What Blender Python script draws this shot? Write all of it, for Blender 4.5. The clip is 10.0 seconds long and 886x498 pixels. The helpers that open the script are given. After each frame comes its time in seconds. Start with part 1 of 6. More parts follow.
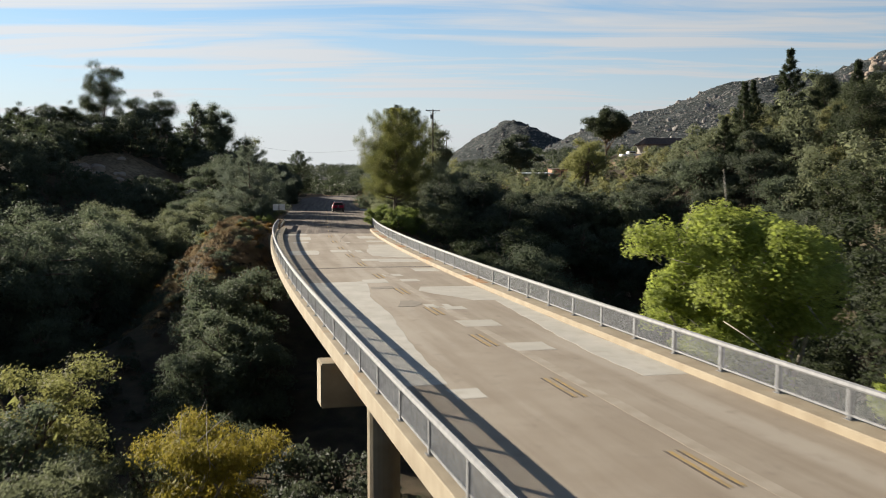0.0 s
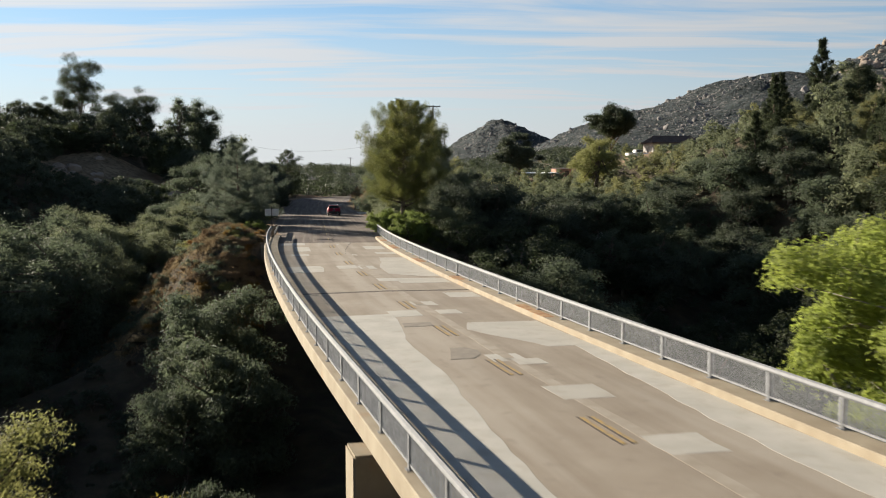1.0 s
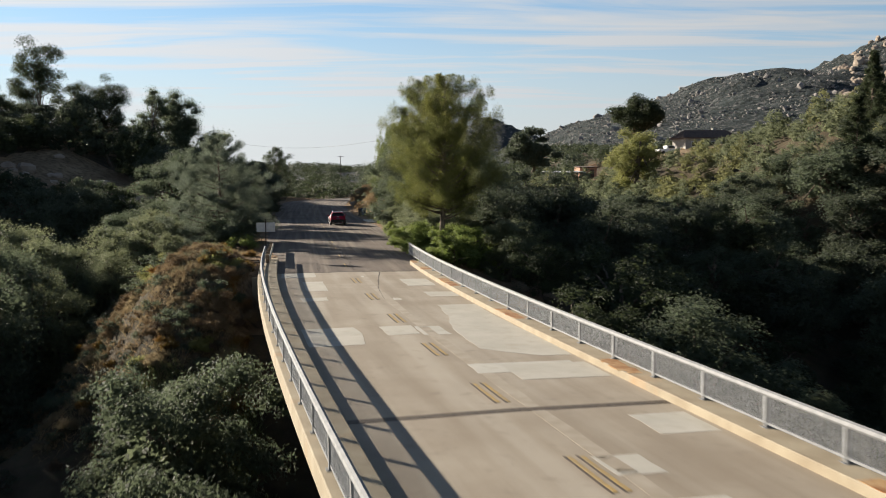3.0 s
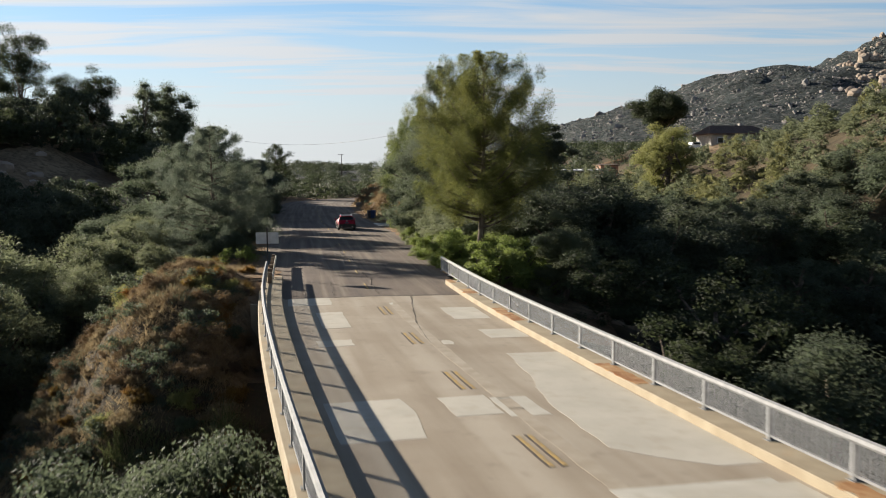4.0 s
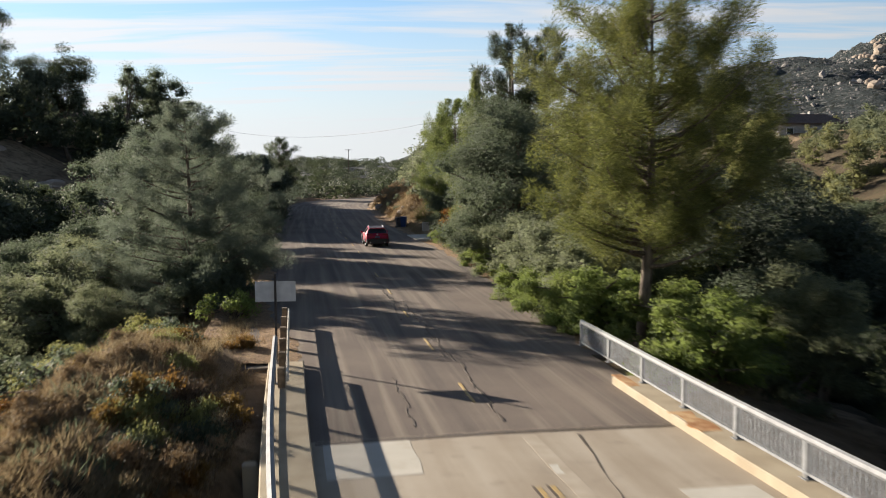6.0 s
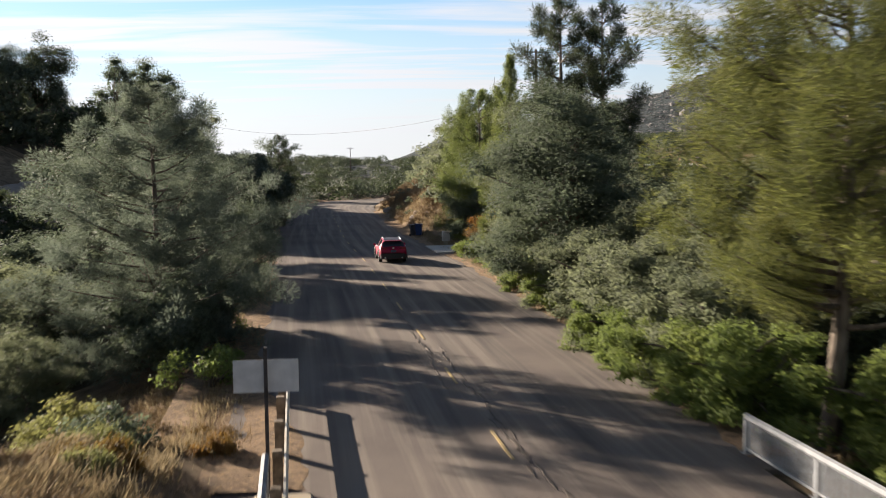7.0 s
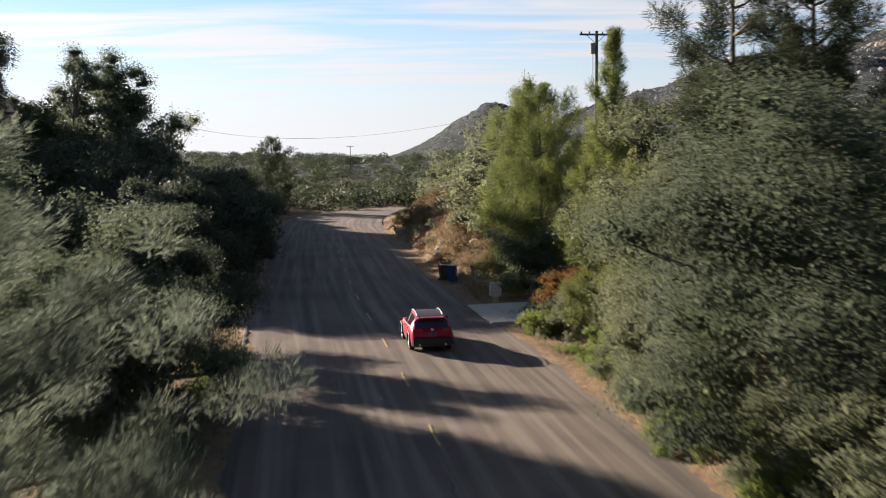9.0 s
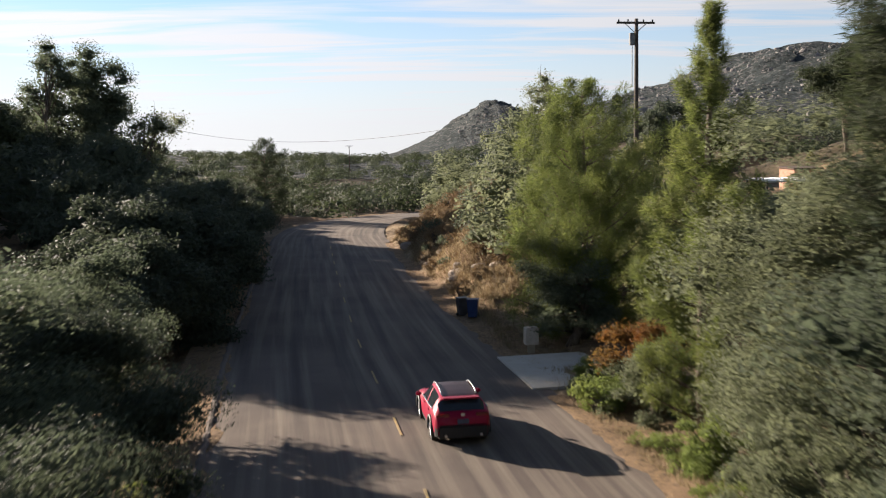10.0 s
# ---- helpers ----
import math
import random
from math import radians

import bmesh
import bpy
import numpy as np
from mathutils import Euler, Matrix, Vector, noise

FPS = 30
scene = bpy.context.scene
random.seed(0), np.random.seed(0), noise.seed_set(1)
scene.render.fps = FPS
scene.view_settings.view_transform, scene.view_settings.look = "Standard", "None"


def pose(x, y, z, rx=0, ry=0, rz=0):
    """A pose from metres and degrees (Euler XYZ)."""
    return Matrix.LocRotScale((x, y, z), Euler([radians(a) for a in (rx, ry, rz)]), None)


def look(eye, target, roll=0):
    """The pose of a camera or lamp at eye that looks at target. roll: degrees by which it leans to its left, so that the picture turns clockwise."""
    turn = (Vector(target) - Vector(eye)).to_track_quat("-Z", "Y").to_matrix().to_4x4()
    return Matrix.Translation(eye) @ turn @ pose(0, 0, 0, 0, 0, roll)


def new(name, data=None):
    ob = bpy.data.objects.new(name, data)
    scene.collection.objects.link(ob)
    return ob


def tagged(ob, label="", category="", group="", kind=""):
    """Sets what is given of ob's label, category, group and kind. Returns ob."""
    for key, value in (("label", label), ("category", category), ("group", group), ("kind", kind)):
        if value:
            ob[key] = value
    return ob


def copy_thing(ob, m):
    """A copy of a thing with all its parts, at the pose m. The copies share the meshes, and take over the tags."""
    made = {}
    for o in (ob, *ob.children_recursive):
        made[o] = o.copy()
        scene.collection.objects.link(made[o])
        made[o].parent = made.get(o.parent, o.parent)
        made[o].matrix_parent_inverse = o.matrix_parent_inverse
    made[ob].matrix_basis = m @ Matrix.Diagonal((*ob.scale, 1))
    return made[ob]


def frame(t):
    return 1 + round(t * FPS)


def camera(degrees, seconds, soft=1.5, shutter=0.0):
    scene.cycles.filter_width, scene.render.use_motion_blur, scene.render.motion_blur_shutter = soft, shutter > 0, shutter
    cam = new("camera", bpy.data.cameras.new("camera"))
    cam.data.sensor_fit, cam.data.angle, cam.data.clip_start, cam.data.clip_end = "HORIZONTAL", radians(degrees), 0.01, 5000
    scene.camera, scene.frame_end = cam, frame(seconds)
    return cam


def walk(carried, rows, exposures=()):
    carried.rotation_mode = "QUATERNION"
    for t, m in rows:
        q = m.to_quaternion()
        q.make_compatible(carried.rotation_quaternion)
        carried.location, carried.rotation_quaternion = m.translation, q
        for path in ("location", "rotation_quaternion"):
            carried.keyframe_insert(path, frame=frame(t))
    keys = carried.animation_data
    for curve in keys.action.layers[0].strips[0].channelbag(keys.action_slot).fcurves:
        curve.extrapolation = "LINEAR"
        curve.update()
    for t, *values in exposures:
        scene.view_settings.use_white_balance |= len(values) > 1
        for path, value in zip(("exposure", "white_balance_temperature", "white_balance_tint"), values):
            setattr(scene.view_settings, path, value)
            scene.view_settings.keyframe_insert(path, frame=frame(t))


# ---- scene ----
cam = camera(48.8, 10.0, soft=1.0, shutter=0.5)
METRES, EYE, TILT, LEAN, TURN = 112.0, 5.8, -4.4, 0.0, 0.0
ROWS = [
    (0.0, 0.00000, 0.00000, 0.00000, 0.000, 0.000, 0.000),
    (0.5, -0.01200, 0.05194, 0.00440, -0.391, -0.028, 0.090),
    (1.0, -0.02350, 0.10430, 0.00880, -0.809, -0.028, 0.150),
    (1.5, -0.03450, 0.15785, 0.01310, -1.172, -0.037, 0.200),
    (2.0, -0.04470, 0.21248, 0.01760, -1.395, -0.046, 0.250),
    (2.5, -0.05490, 0.26764, 0.02210, -1.600, -0.065, 0.310),
    (4.0, -0.08250, 0.43130, 0.03490, -1.804, -0.186, 0.480),
    (4.5, -0.09120, 0.48614, 0.03940, -1.767, -0.260, 0.530),
    (5.0, -0.10010, 0.54120, 0.04420, -1.739, -0.335, 0.560),
    (5.5, -0.10860, 0.59625, 0.04860, -1.702, -0.391, 0.600),
    (7.0, -0.12920, 0.75486, 0.06290, -1.646, -0.549, 0.730),
    (7.5, -0.13480, 0.80561, 0.06860, -1.693, -0.604, 0.740),
    (8.0, -0.13970, 0.85615, 0.07590, -1.711, -0.688, 0.780),
    (8.5, -0.14420, 0.90604, 0.08470, -1.720, -0.772, 0.840),
    (9.0, -0.14800, 0.95615, 0.09400, -1.720, -0.883, 1.010),
    (9.5, -0.15160, 1.00551, 0.10220, -1.758, -0.958, 1.050),
    (10.0, -0.15440, 1.05390, 0.10850, -1.776, -1.014, 1.120),
]
walk(cam, [(t, pose(0, 0, EYE, TILT, LEAN, TURN) @ pose(METRES * x, METRES * y, METRES * z, 90 + pitch, roll, yaw)) for t, x, y, z, yaw, pitch, roll in ROWS],
     exposures=[(0.0, 0.82, 6500, 10), (4.0, 0.88, 6500, 10), (5.5, 0.99, 6500, 10.5), (7.2, 1.22, 6600, 14), (10.0, 1.15, 6600, 15)])

# ---- light ----
SUN_TO = Vector((-0.755, 0.656, 0.0)).normalized()
SUN_ELEV = radians(16.4)
SUN_DIR = Vector((SUN_TO.x * math.cos(SUN_ELEV), SUN_TO.y * math.cos(SUN_ELEV), math.sin(SUN_ELEV)))
sun = new("sun", bpy.data.lights.new("sun", "SUN"))
sun.data.energy, sun.data.angle, sun.data.color = 7.0, radians(0.55), (1.0, 0.90, 0.75)
sun.matrix_world = look((0, 0, 60), Vector((0, 0, 60)) - SUN_DIR)

world = bpy.data.worlds.new("sky")
scene.world = world
world.use_nodes = True
wn, wl = world.node_tree.nodes, world.node_tree.links
wn.clear()


def wnode(kind, **vals):
    n = wn.new(kind)
    for k, v in vals.items():
        n.inputs[k].default_value = v
    return n


def wmath(op, a, b=None):
    n = wn.new("ShaderNodeMath")
    n.operation = op
    for i, v in enumerate((a, b)):
        if v is None:
            continue
        if isinstance(v, (int, float)):
            n.inputs[i].default_value = v
        else:
            wl.new(v, n.inputs[i])
    return n.outputs[0]


sky = wn.new("ShaderNodeTexSky")
sky.sky_type, sky.sun_disc = "NISHITA", False
sky.sun_elevation = SUN_ELEV
sky.sun_rotation = math.atan2(SUN_TO.x, SUN_TO.y)
sky.air_density, sky.dust_density, sky.ozone_density, sky.altitude = 1.0, 0.15, 3.0, 400
# thin cirrus: streaks laid on a flat layer high above
coord = wn.new("ShaderNodeTexCoord")
sep = wn.new("ShaderNodeSeparateXYZ")
wl.new(coord.outputs["Generated"], sep.inputs[0])
zc = wmath("MAXIMUM", wmath("ADD", sep.outputs[2], 0.06), 0.03)
u, v = wmath("DIVIDE", sep.outputs[0], zc), wmath("DIVIDE", sep.outputs[1], zc)
comb = wn.new("ShaderNodeCombineXYZ")
wl.new(u, comb.inputs[0]), wl.new(v, comb.inputs[1])


def streaks(rot, scale, stretch, detail, distort):
    m = wn.new("ShaderNodeMapping")
    m.inputs["Rotation"].default_value = (0, 0, radians(rot))
    m.inputs["Scale"].default_value = (scale / stretch, scale, 1)
    wl.new(comb.outputs[0], m.inputs["Vector"])
    n = wnode("ShaderNodeTexNoise", Scale=1.0, Detail=detail, Roughness=0.55, Distortion=distort)
    wl.new(m.outputs[0], n.inputs["Vector"])
    return n.outputs["Fac"]


big = streaks(-8, 0.9, 3.4, 4, 0.8)
thin = streaks(-7, 2.0, 4.0, 7, 1.2)
mixed = wmath("ADD", wmath("MULTIPLY", big, 0.42), wmath("MULTIPLY", thin, 0.58))
ramp = wn.new("ShaderNodeValToRGB")
ramp.color_ramp.elements[0].position, ramp.color_ramp.elements[1].position = 0.37, 0.56
wl.new(mixed, ramp.inputs[0])
low = wmath("SUBTRACT", 1.2, wmath("MULTIPLY", sep.outputs[2], 5.6))
haze = wn.new("ShaderNodeClamp")
wl.new(low, haze.inputs[0])
high = wn.new("ShaderNodeMapRange")
high.inputs["From Min"].default_value, high.inputs["From Max"].default_value = 0.25, 0.75
high.inputs["To Min"].default_value, high.inputs["To Max"].default_value = 1.0, 0.10
wl.new(sep.outputs[2], high.inputs["Value"])
cover = wmath("MAXIMUM", wmath("MULTIPLY", wmath("MULTIPLY", ramp.outputs[0], 0.97), high.outputs[0]), wmath("MULTIPLY", wmath("POWER", haze.outputs[0], 1.2), 0.93))
# thin cloud is brighter towards the sun
dot = wn.new("ShaderNodeVectorMath")
dot.operation = "DOT_PRODUCT"
dot.inputs[1].default_value = SUN_DIR
wl.new(coord.outputs["Generated"], dot.inputs[0])
glare = wmath("POWER", wmath("MAXIMUM", wmath("ADD", wmath("MULTIPLY", dot.outputs["Value"], 0.5), 0.5), 0.0), 2.4)
bright = wmath("ADD", 4.3, wmath("MULTIPLY", glare, 5.6))
tint = wn.new("ShaderNodeVectorMath")
tint.operation = "SCALE"
tint.inputs[0].default_value = (0.965, 1.0, 1.035)
wl.new(bright, tint.inputs["Scale"])
mix = wn.new("ShaderNodeMix")
mix.data_type = "RGBA"
wl.new(tint.outputs[0], mix.inputs["B"])
deep = wn.new("ShaderNodeVectorMath")
deep.operation = "MULTIPLY"
deep.inputs[1].default_value = (1.10, 1.36, 1.50)
wl.new(sky.outputs[0], deep.inputs[0])
wl.new(cover, mix.inputs["Factor"]), wl.new(deep.outputs[0], mix.inputs["A"])
bg = wnode("ShaderNodeBackground", Strength=0.050)
zenith = wn.new("ShaderNodeMapRange")
zenith.inputs["From Min"].default_value, zenith.inputs["From Max"].default_value = 0.17, 0.9
zenith.inputs["To Min"].default_value, zenith.inputs["To Max"].default_value = 1.0, 0.5
wl.new(sep.outputs[2], zenith.inputs["Value"])
dome = wn.new("ShaderNodeVectorMath")
dome.operation = "SCALE"
wl.new(mix.outputs["Result"], dome.inputs[0]), wl.new(zenith.outputs[0], dome.inputs["Scale"])
wl.new(dome.outputs[0], bg.inputs[0])
wout = wn.new("ShaderNodeOutputWorld")
wl.new(bg.outputs[0], wout.inputs[0])


# ---- materials ----
class Mat:
    """A small wrapper for node materials."""

    def __init__(self, name, rough=0.8, metal=0.0, spec=0.3):
        self.m = bpy.data.materials.new(name)
        self.m.use_nodes = True
        self.t = self.m.node_tree
        self.b = self.t.nodes["Principled BSDF"]
        self.b.inputs["Roughness"].default_value = rough
        self.b.inputs["Metallic"].default_value = metal
        self.b.inputs["Specular IOR Level"].default_value = spec
        self.c = None

    def node(self, kind):
        return self.t.nodes.new(kind)

    def link(self, a, b):
        self.t.links.new(a, b)

    def coords(self, kind="Object"):
        if self.c is None:
            if kind == "World":
                self.c = self.node("ShaderNodeNewGeometry").outputs["Position"]
            else:
                self.c = self.node("ShaderNodeTexCoord").outputs[kind]
        return self.c

    def noise(self, scale, detail=4, rough=0.55, lo=0.35, hi=0.65, stretch=None, rot=0.0, distort=0.0):
        n = self.node("ShaderNodeTexNoise")
        n.inputs["Scale"].default_value, n.inputs["Detail"].default_value = scale, detail
        n.inputs["Roughness"].default_value, n.inputs["Distortion"].default_value = rough, distort
        src = self.coords("World")
        if stretch:
            m = self.node("ShaderNodeMapping")
            m.vector_type = "TEXTURE"
            m.inputs["Rotation"].default_value = (0, 0, rot)
            m.inputs["Scale"].default_value = [1 / q for q in stretch]
            self.link(src, m.inputs["Vector"])
            src = m.outputs[0]
        self.link(src, n.inputs["Vector"])
        r = self.node("ShaderNodeMapRange")
        r.inputs["From Min"].default_value, r.inputs["From Max"].default_value = lo, hi
        self.link(n.outputs["Fac"], r.inputs["Value"])
        return r.outputs["Result"]

    def along(self, scale, stretch, detail=5, lo=0.4, hi=0.65):
        """Streaks that follow the road: coordinates are way along and offset."""
        a = self.node("ShaderNodeAttribute")
        a.attribute_name = "road"
        m = self.node("ShaderNodeMapping")
        m.inputs["Scale"].default_value = (scale / stretch, scale, 1)
        self.link(a.outputs["Vector"], m.inputs["Vector"])
        n = self.node("ShaderNodeTexNoise")
        n.inputs["Scale"].default_value, n.inputs["Detail"].default_value = 1.0, detail
        self.link(m.outputs[0], n.inputs["Vector"])
        r = self.node("ShaderNodeMapRange")
        r.inputs["From Min"].default_value, r.inputs["From Max"].default_value = lo, hi
        self.link(n.outputs["Fac"], r.inputs["Value"])
        return r.outputs["Result"]

    def island(self):
        return self.node("ShaderNodeNewGeometry").outputs["Random Per Island"]

    def obrand(self):
        return self.node("ShaderNodeObjectInfo").outputs["Random"]

    def mixc(self, fac, a, b):
        n = self.node("ShaderNodeMix")
        n.data_type = "RGBA"
        for v, k in ((fac, "Factor"), (a, "A"), (b, "B")):
            if isinstance(v, (int, float)):
                n.inputs[k].default_value = v
            elif isinstance(v, tuple):
                n.inputs[k].default_value = (*v, 1)
            else:
                self.link(v, n.inputs[k])
        return n.outputs["Result"]

    def mul(self, a, f):
        n = self.node("ShaderNodeMath")
        n.operation = "MULTIPLY"
        self.link(a, n.inputs[0])
        if isinstance(f, (int, float)):
            n.inputs[1].default_value = f
        else:
            self.link(f, n.inputs[1])
        return n.outputs[0]

    def color(self, c):
        if isinstance(c, tuple):
            self.b.inputs["Base Color"].default_value = (*c, 1)
        else:
            self.link(c, self.b.inputs["Base Color"])
        return self

    def bump(self, h, strength=0.3, dist=0.02):
        n = self.node("ShaderNodeBump")
        n.inputs["Strength"].default_value, n.inputs["Distance"].default_value = strength, dist
        self.link(h, n.inputs["Height"])
        self.link(n.outputs[0], self.b.inputs["Normal"])
        return self

    def leafy(self, col, amount=0.35, glow=1.5):
        """Let some daylight pass through thin leaves."""
        tr = self.node("ShaderNodeBsdfTranslucent")
        mx = self.node("ShaderNodeMixShader")
        mx.inputs[0].default_value = amount
        self.link(col, tr.inputs["Color"])
        self.link(self.b.outputs[0], mx.inputs[1])
        self.link(tr.outputs[0], mx.inputs[2])
        out = self.t.nodes["Material Output"]
        self.link(mx.outputs[0], out.inputs["Surface"])
        return self


def leaf_mat(name, dark, light, tip, rough=0.55, amount=0.45):
    k = Mat(name, rough=rough + 0.05, spec=0.24)
    vary = k.node("ShaderNodeMapRange")
    vary.inputs["To Min"].default_value, vary.inputs["To Max"].default_value = 0.2, 0.75
    k.link(k.island(), vary.inputs["Value"])
    c = k.mixc(vary.outputs[0], tuple(1.05 * q for q in dark), tuple(0.95 * q for q in light))
    c = k.mixc(k.mul(k.noise(0.45, 2, lo=0.45, hi=0.75), 0.7), c, tuple(0.8 * q for q in tip))
    c = k.mixc(k.mul(k.obrand(), 0.35), c, dark)
    # fine shading between leaflets, painted into the colour and bumped to match
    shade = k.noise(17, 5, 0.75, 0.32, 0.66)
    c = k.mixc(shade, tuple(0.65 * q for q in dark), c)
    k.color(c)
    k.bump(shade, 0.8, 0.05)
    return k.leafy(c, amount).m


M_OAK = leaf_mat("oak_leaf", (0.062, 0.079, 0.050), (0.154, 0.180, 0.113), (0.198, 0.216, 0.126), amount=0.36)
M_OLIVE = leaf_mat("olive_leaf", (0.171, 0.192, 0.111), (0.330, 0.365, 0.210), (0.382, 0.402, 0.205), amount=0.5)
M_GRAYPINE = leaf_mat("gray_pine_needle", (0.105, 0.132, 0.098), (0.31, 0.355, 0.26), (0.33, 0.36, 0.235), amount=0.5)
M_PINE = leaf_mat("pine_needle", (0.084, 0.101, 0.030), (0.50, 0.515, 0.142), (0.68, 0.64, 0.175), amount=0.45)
# dark pine needles; also lent to oaks, to put shade into their leaves
M_DARKPINE_AND_SHADE = leaf_mat("dark_needle_and_shaded_leaf", (0.040, 0.055, 0.028), (0.125, 0.15, 0.07), (0.15, 0.165, 0.07), amount=0.4)
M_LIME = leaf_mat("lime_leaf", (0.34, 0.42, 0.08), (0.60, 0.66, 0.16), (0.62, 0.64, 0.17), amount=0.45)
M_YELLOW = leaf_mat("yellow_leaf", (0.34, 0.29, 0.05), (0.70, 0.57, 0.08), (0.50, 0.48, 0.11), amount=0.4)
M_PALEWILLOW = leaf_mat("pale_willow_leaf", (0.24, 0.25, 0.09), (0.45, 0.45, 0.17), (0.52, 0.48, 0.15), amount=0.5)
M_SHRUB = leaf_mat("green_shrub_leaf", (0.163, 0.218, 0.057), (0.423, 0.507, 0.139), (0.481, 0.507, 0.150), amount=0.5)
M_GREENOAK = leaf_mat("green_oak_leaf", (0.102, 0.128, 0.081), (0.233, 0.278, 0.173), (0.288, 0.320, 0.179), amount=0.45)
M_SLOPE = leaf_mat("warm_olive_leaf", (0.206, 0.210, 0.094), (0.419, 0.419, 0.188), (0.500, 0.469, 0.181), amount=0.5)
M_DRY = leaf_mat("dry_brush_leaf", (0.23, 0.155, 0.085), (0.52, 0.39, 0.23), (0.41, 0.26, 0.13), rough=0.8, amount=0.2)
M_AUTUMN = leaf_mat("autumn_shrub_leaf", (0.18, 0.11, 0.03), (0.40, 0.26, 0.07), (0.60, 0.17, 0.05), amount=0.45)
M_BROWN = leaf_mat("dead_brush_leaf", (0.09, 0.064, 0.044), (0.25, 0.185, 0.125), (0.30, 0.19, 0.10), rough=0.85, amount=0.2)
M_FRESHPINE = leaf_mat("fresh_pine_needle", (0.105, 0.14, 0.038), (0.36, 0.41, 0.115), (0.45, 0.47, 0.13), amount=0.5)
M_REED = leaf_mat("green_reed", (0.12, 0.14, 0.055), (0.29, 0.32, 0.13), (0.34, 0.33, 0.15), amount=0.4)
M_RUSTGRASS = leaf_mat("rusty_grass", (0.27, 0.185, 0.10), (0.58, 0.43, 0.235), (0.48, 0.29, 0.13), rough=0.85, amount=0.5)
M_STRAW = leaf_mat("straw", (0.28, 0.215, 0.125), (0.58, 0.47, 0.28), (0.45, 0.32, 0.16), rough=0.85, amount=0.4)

k = Mat("bark", rough=0.9)
k.color(k.mixc(k.noise(7, 5, stretch=(1, 1, 0.25)), (0.06, 0.045, 0.035), (0.20, 0.16, 0.12)))
M_BARK = k.bump(k.noise(14, 5, stretch=(1, 1, 0.2)), 0.6, 0.03).m
k = Mat("pale_bark", rough=0.85)
k.color(k.mixc(k.noise(5, 5), (0.22, 0.19, 0.15), (0.46, 0.42, 0.35)))
M_PALEBARK = k.m

k = Mat("concrete", rough=0.85)
c = k.mixc(k.noise(0.35, 5, lo=0.35, hi=0.7), (0.268, 0.220, 0.165), (0.338, 0.289, 0.225))
c = k.mixc(k.mul(k.along(1.3, 14, 5, 0.45, 0.7), 0.7), c, (0.225, 0.18, 0.13))
c = k.mixc(k.mul(k.along(0.55, 20, 3, 0.5, 0.62), 0.5), c, (0.40, 0.355, 0.29))
c = k.mixc(k.mul(k.noise(60, 3, lo=0.5, hi=0.8), 0.3), c, (0.20, 0.165, 0.13))
c = k.mixc(k.mul(k.noise(1.6, 6, lo=0.58, hi=0.72), 0.45), c, (0.19, 0.155, 0.12))
k.color(c)
M_CONC = k.bump(k.noise(90, 3), 0.25, 0.006).m
k = Mat("patched_concrete", rough=0.85)
c = k.mixc(k.noise(0.8, 5), (0.405, 0.385, 0.335), (0.48, 0.455, 0.40))
c = k.mixc(k.mul(k.noise(50, 3, lo=0.5, hi=0.8), 0.25), c, (0.28, 0.26, 0.22))
c = k.mixc(k.mul(k.obrand(), 0.25), c, (0.35, 0.30, 0.23))
c = k.mixc(k.mul(k.noise(1.7, 6, lo=0.52, hi=0.66), 0.35), c, (0.33, 0.285, 0.22))
k.color(c)
M_PATCH = k.bump(k.noise(80, 3), 0.2, 0.006).m
k = Mat("kerb_concrete", rough=0.85)
c = k.mixc(k.noise(1.2, 5), (0.262, 0.213, 0.146), (0.330, 0.279, 0.198))
c = k.mixc(k.mul(k.noise(0.5, 4, lo=0.6, hi=0.75), 0.7), c, (0.34, 0.20, 0.09))
k.color(c)
M_KERB = k.bump(k.noise(60, 4), 0.25, 0.006).m
k = Mat("rust_stain", rough=0.9)
k.color(k.mixc(k.noise(2.5, 5), (0.22, 0.085, 0.025), (0.40, 0.26, 0.13)))
M_RUST = k.m
k = Mat("galvanised_steel", rough=0.7, metal=0.2, spec=0.3)
k.color(k.mixc(k.noise(6, 4), (0.165, 0.169, 0.175), (0.24, 0.243, 0.248)))
M_STEEL = k.m
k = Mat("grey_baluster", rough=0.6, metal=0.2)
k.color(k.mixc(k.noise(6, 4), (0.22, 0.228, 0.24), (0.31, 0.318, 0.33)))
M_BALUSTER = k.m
k = Mat("asphalt", rough=0.95, spec=0.12)
c = k.mixc(k.noise(0.25, 5, lo=0.35, hi=0.7), (0.128, 0.104, 0.090), (0.182, 0.148, 0.123))
c = k.mixc(k.mul(k.along(2.2, 45, 5, 0.46, 0.66), 0.75), c, (0.245, 0.205, 0.166))
c = k.mixc(k.mul(k.along(1.2, 30, 4, 0.52, 0.7), 0.7), c, (0.075, 0.067, 0.062))
c = k.mixc(k.mul(k.noise(120, 2, lo=0.5, hi=0.75), 0.45), c, (0.06, 0.054, 0.05))
k.color(c)
M_ASPHALT = k.bump(k.noise(150, 3), 0.4, 0.006).m
k = Mat("yellow_paint", rough=0.75)
k.color(k.mixc(k.noise(9, 5, lo=0.42, hi=0.6), (0.40, 0.27, 0.09), (0.26, 0.20, 0.12)))
M_YELPAINT = k.m
k = Mat("black_tar", rough=0.7)
k.color(k.mixc(k.noise(9, 4), (0.05, 0.04, 0.032), (0.12, 0.09, 0.065)))
M_TAR = k.m

